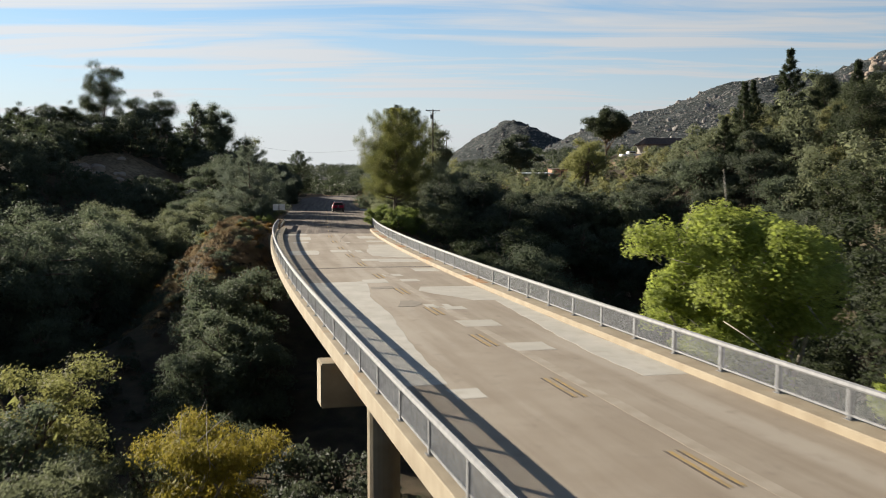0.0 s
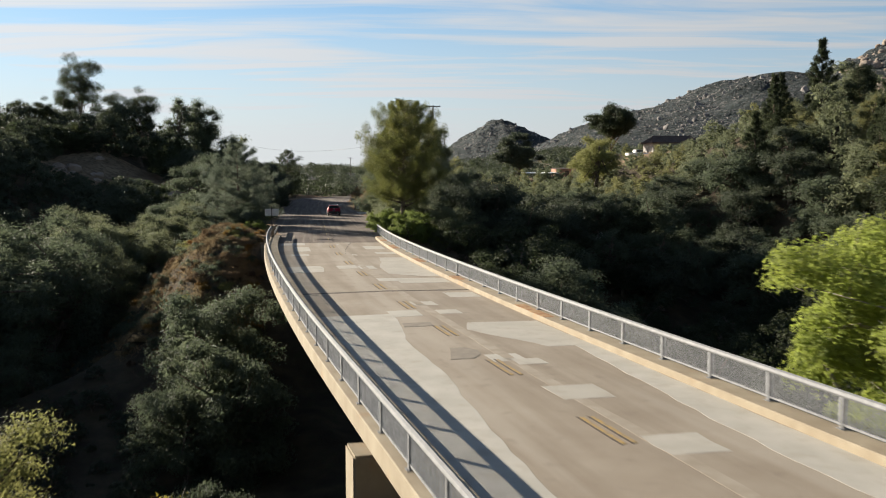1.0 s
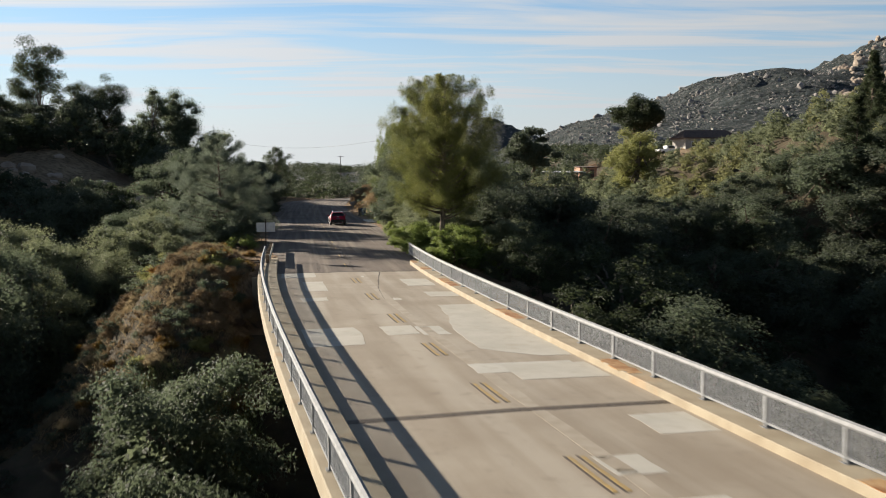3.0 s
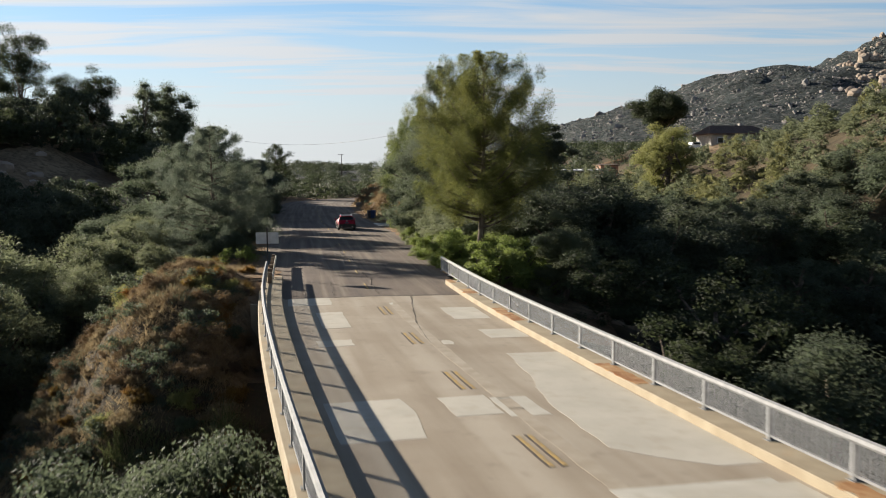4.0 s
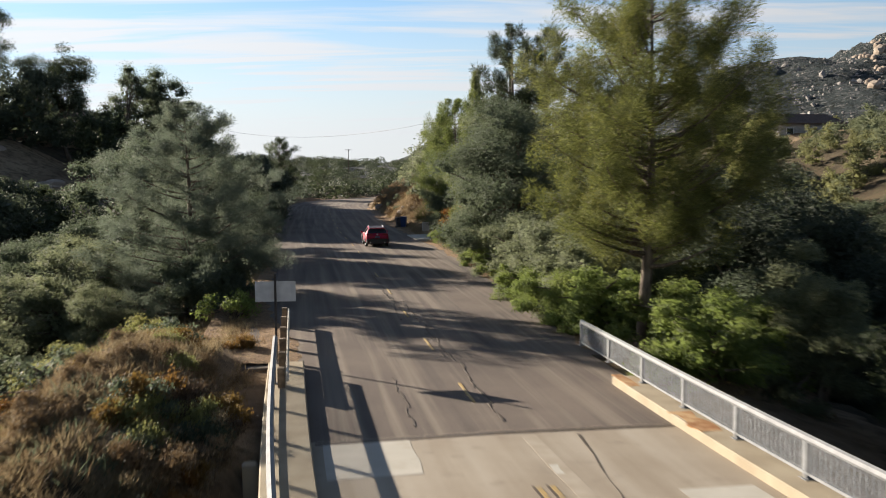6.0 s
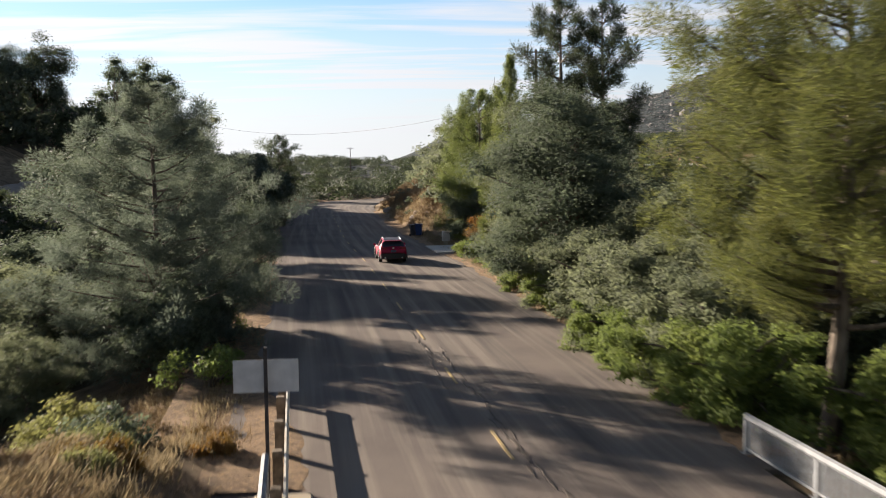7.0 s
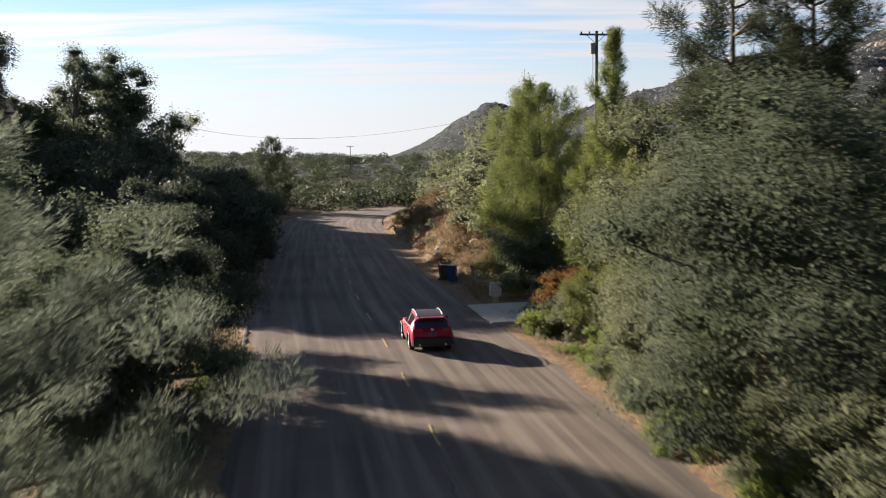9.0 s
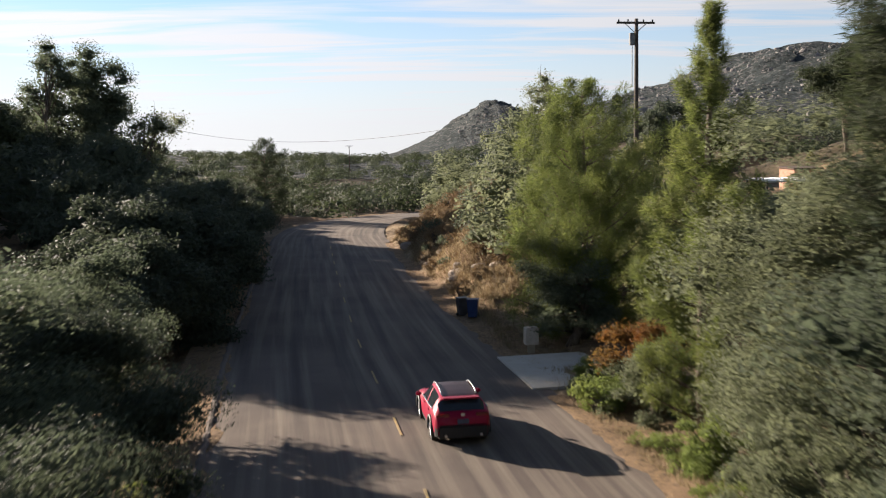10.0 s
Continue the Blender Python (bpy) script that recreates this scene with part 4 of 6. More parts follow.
def sunlit(x, y):
    """Highest tree tops on the left that let the low sun reach the road and its right edge."""
    d = -off_road(x, y)
    lands = y - 0.869 * d
    b = (x + 3) / (y - 17)
    if -0.40 < b < -0.20 and y < 186:
        return min(6.0, 0.417 * (d - 18) + 2.5)
    if lands < 105:
        return 0.417 * (d - 36) + 1.5
    if lands < 122:
        return 0.417 * (d - 18) + 2.5
    return 0.417 * d + (1.0 if 146 < lands < 157 else 4.0 if lands < 157 else 99)


rng = random.Random(5)
oak_a = tree_thing(broad_tree(31, 8.5, 4.6, 14000, 0.17, M_GREENOAK, M_BARK, 32, trunk=0.0), "dark green live oak crowded in the ravine", group="ravine oaks")
oak_b = tree_thing(broad_tree(32, 8.0, 4.4, 14000, 0.17, M_OLIVE, M_BARK, 32, trunk=0.0), "grey-green live oak in the ravine", group="ravine oaks")
oak_e = tree_thing(broad_tree(36, 8.2, 4.6, 14000, 0.17, M_GREENOAK, M_BARK, 28, trunk=0.05), "dark live oak with an uneven crown in the ravine", group="ravine oaks")
oak_h = tree_thing(broad_tree(46, 8.5, 4.6, 8500, 0.23, M_GREENOAK, M_BARK, 30, trunk=0.0), "dark green live oak deep in the ravine", group="ravine oaks")
oak_i = tree_thing(broad_tree(47, 8.0, 4.5, 8500, 0.23, M_GREENOAK, M_BARK, 30, trunk=0.0), "grey-green live oak deep in the ravine", group="ravine oaks")


def left_ravine(x, y):
    d = off_road(x, y)
    if d > -9.5 or x < -62:
        return False
    if y > 68 and d > -19 - (y - 68) * 0.32:
        return False
    if 52 < y < 82 and -36 < x + (y - 67) * 0.3 < -17:
        return False
    return not (abs(x + 10.6) < 5 and abs(y - 41) < 5)


fill([oak_b, oak_a, oak_b, oak_e], lambda x, y: left_ravine(x, y) and off_road(x, y) > -24, (-40, 14, -8, 90), 5.4, lambda x, y: 0.55 if y < 57 else 0.72 if off_road(x, y) > -17 else 0.9 + 0.25 * math.sin(x * 1.7 + y), rng, 700)
fill([oak_i, oak_h, oak_i], lambda x, y: left_ravine(x, y) and off_road(x, y) < -26, (-66, 14, -20, 118), 6.0, lambda x, y: 0.95 + 0.25 * math.sin(x * 1.7 + y), rng, 700)
for (x, y, k), p in zip([(-15.5, 70, 0.85), (-18.5, 76.5, 0.62), (-32.5, 115, 0.75), (-38, 110, 0.8), (-29.5, 119, 0.6), (-45, 103, 0.8), (-33, 80, 0.62)], (oak_a, oak_b, oak_e) * 5):
    stand(copy_thing(p, Matrix.Identity(4)), x, y, x, k)

oak_j = tree_thing(broad_tree(62, 9.0, 4.4, 24000, 0.13, M_GREENOAK, M_BARK, 36, trunk=0.05), "tall grey-green live oak rising from the ravine", group="ravine oaks")
tall_to(oak_j, [(-43, 80, 3.6), (-50, 86, 4.2), (-44, 92, 3.2), (-56, 92, 4.4), (-51, 100, 4.0), (-60, 102, 5.0), (-43, 101, 3.0), (-58, 80, 4.0), (-47, 72, 3.0), (-56, 70, 3.2), (-64, 88, 5.0), (-37, 97, 1.8), (-38, 106, 2.6), (-37, 87, 1.0)], 9.0, rng)
tall_to(tree_thing(broad_tree(87, 7.0, 3.6, 30000, 0.10, M_OLIVE, M_BARK, 40, trunk=0.0), "round grey-green live oak behind the dry mound", group="ravine oaks"), [(-33.0, 121, 1.8), (-30.0, 122.5, 3.2), (-26.8, 115.8, 1.4), (-30.5, 112, 0.4), (-36.5, 116, 1.2), (-41, 121, 2.6), (-35, 107, -0.6)], 7.0, rng)
tall_to(tree_thing(broad_tree(88, 3.0, 2.0, 14000, 0.09, M_GREENOAK, M_BARK, 26, trunk=0.0, name="dark_shrub"), "dark green brush under the foothill pine", "shrub", "roadside shrubs"), [(-22.6, 116.6, 2.7), (-22.2, 120.4, 2.9), (-22.9, 123.8, 2.6)], 3.0, rng)
# darkest leaf colour here, standing in for the ravine's shade
oak_f = tree_thing(broad_tree(37, 8.0, 4.4, 9500, 0.21, M_DARKPINE_AND_SHADE, M_BARK, 28, trunk=0.0), "live oak in the ravine beyond the bridge, shade put into its dark leaves", group="slope oaks")
oak_g = tree_thing(broad_tree(38, 7.5, 4.4, 9500, 0.21, M_OAK, M_BARK, 28, trunk=0.0), "dark green live oak on the slope", group="slope oaks")


def right_near(x, y):
    d = off_road(x, y)
    if (x - 12.6) ** 2 + (y - 41) ** 2 < 50 or (x - 15) ** 2 + (y - 126) ** 2 < 64:
        return False
    return d > (9 if y < 100 else 13) and x < 46 and right_size(x, y) > 0.28


def right_size(x, y):
    return min(0.9 + 0.25 * math.sin(x * 1.3 + y * 2) if off_road(x, y) > 16 else 0.62, max((sight(x, y) - gz(x, y)) / 8.5, 0.55))


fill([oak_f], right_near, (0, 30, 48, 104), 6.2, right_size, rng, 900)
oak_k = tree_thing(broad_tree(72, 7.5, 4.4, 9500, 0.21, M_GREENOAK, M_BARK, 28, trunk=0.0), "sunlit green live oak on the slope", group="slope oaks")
fill([oak_k, oak_g], right_near, (0, 107, 50, 150), 5.8, right_size, rng, 1200)

dark_c = tree_thing(broad_tree(39, 7.5, 4.0, 34000, 0.16, M_OAK, M_BARK, 28, trunk=0.0), "dark live oak beside the road", group="roadside oaks")


def left_hill(x, y):
    d = off_road(x, y)
    return -60 < d < -13.5 and hill_size(x, y) > 0.3 and not (x + 24) ** 2 + (y - 121) ** 2 < 50 and not (x + 57) ** 2 + (y - 183) ** 2 < 240 and not (-70 < x < -50 and 170 < y < 200 and (x + y) % 3 < 1.5)


def hill_size(x, y):
    full = 1.3 if y + 0.869 * off_road(x, y) > 158 else 0.9
    far = 6.3 + max(0, -x - 46) * 0.6 if y > 205 else 99
    return max(0.33, min(full, (min(far, sunlit(x, y)) - gz(x, y)) / 9))


wood_a = broad_tree(33, 8.0, 4.4, 4000, 0.28, M_OAK, M_BARK, 24, trunk=0.0)
wood_b = broad_tree(34, 7.5, 4.2, 3400, 0.3, M_SLOPE, M_BARK, 24, trunk=0.0, core=0.5)
wood_d = broad_tree(66, 7.5, 4.2, 3400, 0.3, M_OLIVE, M_BARK, 24, trunk=0.0, core=0.5)
# hillside oaks in the dark needle colour, so the slope's shade is painted in
wood_c = broad_tree(48, 8.0, 4.4, 4000, 0.28, M_DARKPINE_AND_SHADE, M_BARK, 24, trunk=0.0)
woods("hillside_woods", [wood_a, wood_c, wood_a], left_hill, (-100, 118, -25, 266), 5.6, hill_size, rng, 2200, "live oak woods covering the hillside by the road, shade put into dark leaves")
tall_to(tree_thing(broad_tree(63, 9.0, 4.2, 26000, 0.13, M_GREENOAK, M_BARK, 32, trunk=0.1), "dark live oak behind the foothill pine", group="hill oaks"), [(-32.0, 126.5, 3.7), (-32, 143.5, 8.8), (-28.4, 150.8, 6.3)], 9.0, rng)
tall_to(dark_c, [(-30.8, 166, 8.2), (-31.4, 171.5, 9.2), (-32.0, 177, 9.8), (-32.8, 183, 9.6), (-33.6, 189.5, 9.8), (-34.2, 196, 9.4), (-34.8, 203, 9.0), (-35.6, 210, 8.8), (-36.4, 218, 8.2), (-37.4, 226, 7.4), (-38.2, 235, 6.4), (-39.2, 245, 5.6)], 7.5, rng)


def far_size(x, y):
    return min(0.95 + 0.25 * math.sin(x + y * 1.6), max((sight(x, y) - gz(x, y)) / 8.5, (0.30 if y > 186 and x < 62 else 0.52) + 0.12 * math.sin(x * 2 + y)))


def right_far(x, y):
    return off_road(x, y) > 12 and far_size(x, y) > 0.25 and (y > 150 or x > 46) and not (14 < x < 66 and 216 < y < 254) and not (x + 6) ** 2 + (y - 207) ** 2 < 230


woods("slope_woods", [wood_b, wood_d, wood_d], right_far, (-12, 70, 95, 256), 7.2, far_size, rng, 3600, "olive green live oak woods on the slope beyond the ravine")

tall_to(tree_thing(broad_tree(65, 11.0, 5.0, 18000, 0.2, M_SLOPE, M_BARK, 40, trunk=0.1), "tall green live oak on the upper slope", group="upper slope oaks"),
        [(50, 226, 12.0), (56.5, 229, 12.4), (62, 233, 13.5), (43, 221, 10.2), (45, 150, 12.5), (50, 146, 14.5), (56, 140, 16.5), (63, 141, 19), (60, 151, 18), (69, 135, 20), (52, 133, 12.5), (46, 139, 10.5), (58, 128, 15), (66, 122, 18), (50, 120, 10.5), (57, 114, 13)], 11.0, rng)
pine_r = tree_thing(broad_tree(35, 15.5, 3.9, 28000, 0.2, M_DARKPINE_AND_SHADE, M_BARK, 70, trunk=0.4, flat=0.85, open_=0.2, stout=0.013, core=0, name="pine_tree"), "tall dark pine with clumped foliage on the ridge", group="ridge pines")
tall_to(pine_r, [(-73.5, 212, 29.3), (-67, 216, 22.5), (-86, 214, 21), (-98, 205, 21), (57, 147, 21), (52, 122, 17), (76, 112, 24)], 15.5, rng)
pine_s = tree_thing(broad_tree(76, 15.5, 3.3, 22000, 0.2, M_DARKPINE_AND_SHADE, M_BARK, 54, trunk=0.3, flat=0.85, open_=0.25, stout=0.012, core=0, name="pine_tree"), "slender dark pine with an uneven crown on the ridge", group="ridge pines")
tall_to(pine_s, [(-59.7, 208, 24.0), (-80, 210, 22), (-92, 212, 22), (-70, 222, 22), (62, 125, 22), (70, 120, 24), (66, 150, 23)], 15.5, rng)

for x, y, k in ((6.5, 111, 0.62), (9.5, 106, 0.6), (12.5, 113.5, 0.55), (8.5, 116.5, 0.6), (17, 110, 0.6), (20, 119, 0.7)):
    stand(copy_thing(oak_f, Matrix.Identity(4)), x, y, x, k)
tall_to(tree_thing(broad_tree(75, 8.0, 3.8, 26000, 0.15, M_OAK, M_BARK, 44, trunk=0.0), "dark live oak behind the tall yellow-green pine", group="slope oaks"), [(0.8, 113.5, 6.2), (4.0, 118.0, 6.6), (4.4, 125.5, 6.6), (7.2, 112.0, 4.2)], 8.0, rng)
tall_to(tree_thing(broad_tree(78, 8.0, 3.8, 40000, 0.11, M_OLIVE, M_BARK, 48, trunk=0.0), "grey-green live oak above the roadside shrubs", group="roadside oaks"), [(-2.4, 121.0, 6.6), (-3.0, 126.8, 7.0), (0.6, 133.0, 7.8), (-3.4, 115.5, 5.4)], 8.0, rng)
# shrubs in a row beyond the right road edge
shrub_a = tree_thing(broad_tree(41, 4.2, 2.6, 15000, 0.11, M_OLIVE, M_BARK, 26, trunk=0.0, name="roadside_shrub"), "grey-green shrub thicket at the road edge", "shrub", "roadside shrubs")
repeat(shrub_a, [(-5.9, 112.5, 0.95), (-6.4, 118, 1.0), (-7.0, 123.5, 1.05), (-7.9, 128.5, 0.8), (-8.5, 134, 0.75), (-8.9, 139.5, 0.7), (-6.2, 118, 1.2), (0.6, 110, 1.15), (-4.4, 122, 1.3), (-8.6, 137, 0.8), (-9.2, 151, 0.7), (-4.5, 127, 1.3), (-2.8, 114, 1.1)], rng, 0.95, 1.05)
shrub_b = tree_thing(broad_tree(42, 3.2, 2.2, 9000, 0.12, M_SHRUB, M_BARK, 22, trunk=0.0, name="green_shrub"), "fresh green shrub beside the road", "shrub", "roadside shrubs")
repeat(shrub_b, [(-4.2, 104.8, 1.0), (-6.2, 108.4, 0.95), (-7.0, 111.2, 0.8), (-7.4, 114.0, 0.75), (-8.1, 117.6, 0.7), (-4.6, 100.8, 1.0), (-3.2, 103.5, 1.0), (-6.5, 109.5, 0.75), (-7.6, 115.6, 0.7), (-1.0, 106, 0.9), (-8.4, 128, 0.6), (-9.0, 145, 0.6), (-8.9, 133.5, 0.6), (-10.5, 155.5, 0.45)], rng, 0.95, 1.05)
planted(broad_tree(70, 3.6, 1.6, 9000, 0.10, M_AUTUMN, M_BARK, 22, trunk=0.1, open_=0.12, name="autumn_shrub"), "green shrub with orange-red leaves by the driveway", -9.0, 152.4, 0.4, category="shrub")
yellow = tree_thing(broad_tree(77, 2.4, 1.7, 7000, 0.10, M_PALEWILLOW, M_BARK, 22, core=0.35, trunk=0.0, open_=0.08, name="green_shrub"), "yellow-green brush beside the bridge end", "shrub", "roadside shrubs")
repeat(yellow, [(-22.6, 107.2, 0.85), (-21.4, 105.6, 0.5), (-24.4, 105.8, 0.75), (-25.8, 107.6, 0.8)], rng, 0.95, 1.05)
planted(broad_tree(71, 1.4, 0.9, 4000, 0.08, M_OAK, M_BARK, 14, trunk=0.0, name="round_shrub"), "small round dark shrub at the driveway corner", -10.9, 153.6, 0.4, category="shrub")
low = tree_thing(broad_tree(53, 1.4, 1.1, 1500, 0.11, M_SHRUB, M_BARK, 14, trunk=0.0, open_=0.05, name="low_shrub"), "low yellow-green shrub on the road verge", "shrub", "verge shrubs")
spots = []
for i in range(26):
    y = rng.uniform(106, 152)
    p = at(s_at(y), rng.uniform(6.7, 8.0))
    spots.append((p[0], p[1], rng.uniform(0.5, 1.1)))
for i in range(10):
    y = rng.uniform(112, 150)
    p = at(s_at(y), -rng.uniform(6.9, 8.0))
    spots.append((p[0], p[1], rng.uniform(0.5, 1.1)))
repeat(low, spots, rng)


# dark brush on the steep bank below the embankment
dark_shrub = tree_thing(broad_tree(61, 1.7, 1.3, 900, 0.17, M_OAK, M_BARK, 16, trunk=0.0, open_=0.06, name="dark_shrub"), "dark tangled brush on the steep ravine bank", "shrub", "ravine brush")


def bank(x, y):
    d = off_road(x, y)
    return -30 < d < -8.0 and float(away(x, y, FILL)[0]) > 15


for x, y, k in ((-3.2, 24.5, 1.6), (-4.4, 27, 1.6), (-2.4, 22, 1.5), (-5.8, 25, 1.6), (-1.2, 19.5, 1.4), (-5.6, 27.5, 1.2), (-7.5, 30, 1.5), (-4.4, 31.5, 1.2), (-6.3, 34, 1.3), (-9.5, 27, 1.4), (-4.0, 35, 1.1), (-8.6, 34.5, 1.5), (-11.5, 31, 1.5), (-3.5, 28.5, 1.1), (-2.6, 33, 1.1), (-6.0, 46.0, 1.7), (-4.4, 43.0, 1.5), (-7.4, 49.5, 1.8), (-5.2, 50.5, 1.7), (-8.2, 45.0, 1.9), (-6.6, 40.0, 1.6), (-9.0, 52.0, 2.0), (-3.6, 47.5, 1.4), (-1.5, 45.0, 1.3)):
    stand(copy_thing(dark_shrub, Matrix.Identity(4)), x, y, x, k)
planted(broad_tree(64, 3.0, 2.0, 5000, 0.13, M_YELLOW, M_PALEBARK, 20, core=0.35, trunk=0.0, open_=0.12), "low yellow-green willow bush under the bridge edge", -6.2, 36.5, 0.3)
fill([dark_shrub], bank, (-38, 52, -12, 96), 2.1, lambda x, y: 0.7 + 0.4 * math.sin(x * 2.1 + y * 3.3), rng, 500)


# ---- more materials ----
def plain(name, a, b, scale=6, rough=0.6, metal=0.0, spec=0.4):
    k = Mat(name, rough=rough, metal=metal, spec=spec)
    k.color(k.mixc(k.noise(scale, 4), a, b))
    return k.m


M_SIGN = plain("sign_back", (0.42, 0.42, 0.42), (0.54, 0.54, 0.53), 3, 0.45, 0.3)
M_DARKPOST = plain("dark_post", (0.025, 0.02, 0.018), (0.06, 0.05, 0.045), 8, 0.7)
M_WOODPOST = plain("weathered_wood", (0.10, 0.075, 0.05), (0.24, 0.18, 0.12), 5, 0.9)
M_BEAM = plain("rusty_white_beam", (0.50, 0.44, 0.34), (0.62, 0.58, 0.50), 4, 0.6)
M_GREYBIN = plain("grey_plastic", (0.035, 0.035, 0.04), (0.06, 0.06, 0.065), 4, 0.5)
M_BLUEBIN = plain("blue_plastic", (0.012, 0.03, 0.10), (0.02, 0.045, 0.14), 4, 0.45)
M_RUBBER = plain("rubber", (0.012, 0.012, 0.012), (0.025, 0.025, 0.025), 20, 0.8)
M_BEIGEBOX = plain("beige_metal", (0.38, 0.33, 0.26), (0.48, 0.43, 0.35), 3, 0.6)
M_POLE = plain("creosoted_pole", (0.045, 0.035, 0.028), (0.10, 0.075, 0.055), 4, 0.9)
M_STUCCO = plain("pale_stucco", (0.27, 0.255, 0.235), (0.35, 0.33, 0.30), 2, 0.9)
M_TANWALL = plain("tan_stucco", (0.30, 0.23, 0.17), (0.40, 0.31, 0.23), 2, 0.9)
M_SALMON = plain("salmon_boards", (0.36, 0.19, 0.12), (0.46, 0.26, 0.18), 2, 0.85)
M_ROOF = plain("brown_shingles", (0.07, 0.045, 0.035), (0.13, 0.085, 0.065), 3, 0.9)
M_METALROOF = plain("pale_metal_roof", (0.42, 0.42, 0.42), (0.58, 0.58, 0.57), 2, 0.4, 0.4)
M_WINDOW = plain("dark_glass", (0.015, 0.018, 0.022), (0.03, 0.035, 0.04), 1, 0.08, 0.0, 0.6)
M_WHITE = plain("white_paint", (0.70, 0.70, 0.69), (0.80, 0.80, 0.79), 2, 0.35)
M_WIRE = plain("cable", (0.03, 0.03, 0.03), (0.05, 0.05, 0.05), 2, 0.6)

M_SEAM = plain("pale_seam", (0.285, 0.238, 0.178), (0.36, 0.31, 0.245), 1.5, 0.85)
M_DARKCONC = plain("stained_concrete", (0.205, 0.175, 0.138), (0.25, 0.215, 0.17), 3, 0.85)

# ---- deck surface: repair patches, joints, lines ----
PATCHES = [  # y from, y to, left edge, right edge (a number, or offsets at places along the road)
    (52.6, 27.4, -4.15, ((27.4, -2.95), (30, -2.8), (32.5, -2.7), (38, -2.2), (41.8, -1.9), (45.4, -1.98), (48, -1.6), (50.5, -1.25), (52.6, -1.1))),
    (26.7, 25.6, -3.15, -2.32), (33.0, 31.5, 0.45, 1.85), (38.2, 36.6, 0.15, 1.65), (42.1, 41.2, 0.6, 1.55), (43.0, 41.8, -0.05, 1.05),
    (46.2, 27.1, ((27.1, 2.85), (29.1, 2.7), (33.3, 2.84), (38.6, 3.2), (46.2, 3.75)), 4.22),
    (49.6, 44.0, ((44, 2.6), (45.2, 2.2), (46.4, 1.5), (48.1, 0.8), (49.6, 1.3)), 4.2),
    (53.4, 51.7, -1.2, 0.02), (53.3, 52.1, 0.85, 1.8), (56.1, 54.8, 0.3, 1.38), (59.2, 57.4, 2.6, 4.1), (66.1, 64.7, 0.38, 3.75),
    (79.6, 67.0, ((67.0, 3.2), (68.4, 1.55), (70.3, 1.47), (74.2, 1.77), (75.7, 2.15), (79.6, 2.5)), 4.2),
    (74.0, 72.0, -1.05, 0.17), (73.7, 71.7, 0.22, 1.28), (74.2, 70.4, -4.05, ((70.4, -2.1), (73.0, -1.9), (74.2, -2.05))), (83.4, 82.2, -3.45, -2.2),
    (90.2, 86.0, -2.95, -1.86), (95.0, 92.5, -4.05, -2.12), (90.6, 87.2, 2.42, 3.95), (84.5, 82.6, 2.75, 4.2), (82.4, 81.6, 0.85, 1.2), (92.5, 91.9, 0.42, 0.62), (65.8, 63.6, 1.4, 4.1)]


def crown(d):
    return 0.03 - 0.05 * abs(d) / 4.7


def across(v, y):
    return v if isinstance(v, (int, float)) else float(np.interp(y, [q[0] for q in v], [q[1] for q in v]))


def slab(name, y0, y1, d0, d1, z, mat, parent, wob=0.05, seed=0, step=0.7):
    """A thin surface laid on the road between two y and two offsets."""
    r = random.Random(seed)
    s0, s1 = s_at(y0), s_at(y1)
    n = max(2, int(abs(s1 - s0) / step) + 1)
    ks = 5
    v, f = [], []
    for i in range(n + 1):
        s = s0 + (s1 - s0) * i / n
        y = y0 + (y1 - y0) * i / n
        a, b = across(d0, y) + r.uniform(-wob, wob), across(d1, y) + r.uniform(-wob, wob)
        ds = [a + (b - a) * j / (ks - 1) for j in range(ks)]
        v += [at(s, d, z + crown(d)) for d in ds] + [at(s, d, z + crown(d) - 0.03) for d in reversed(ds)]
    m = 2 * ks
    for i in range(n):
        for j in range(m):
            q = (j + 1) % m
            f.append((i * m + j, i * m + q, i * m + m + q, i * m + m + j))
    f += [tuple(range(m - 1, -1, -1)), tuple(n * m + j for j in range(m))]
    me = mesh_from(name, v, f, [mat])
    if s1 > s0:
        me.flip_normals()
    return part(name, me, parent)


for i, (y0, y1, d0, d1) in enumerate(PATCHES):
    slab("patch", y0, y1, d0, d1, 0.004 + 0.0004 * (i % 5), M_PATCH, bridge, seed=i, wob=0.06 if y0 - y1 > 6 else 0.04, step=0.9)
slab("dark_patch", 49.1, 50.0, -1.3, -0.12, 0.011, M_DARKCONC, bridge, seed=91)
slab("dark_patch", 42.5, 44.4, ((42.5, -1.25), (44.4, -0.8)), ((42.5, -0.5), (43.4, 0.1), (44.4, -0.3)), 0.011, M_DARKCONC, bridge, seed=92)
slab("joint", 60.1, 60.42, -4.2, 4.2, 0.008, M_TAR, bridge, wob=0.0, step=0.1)
slab("joint", 94.9, 95.15, -4.2, 4.2, 0.008, M_TAR, bridge, wob=0.03, step=0.1)
slab("seam", -20, 94.7, 0.42, 0.80, 0.004, M_SEAM, bridge, wob=0.03, step=1.2)
slab("crack", 82, 94.6, ((82, 0.4), (86.5, 0.72), (94.6, 1.75)), ((82, 0.43), (86.5, 0.75), (94.6, 1.78)), 0.0075, M_TAR, bridge, wob=0.04, step=0.8)
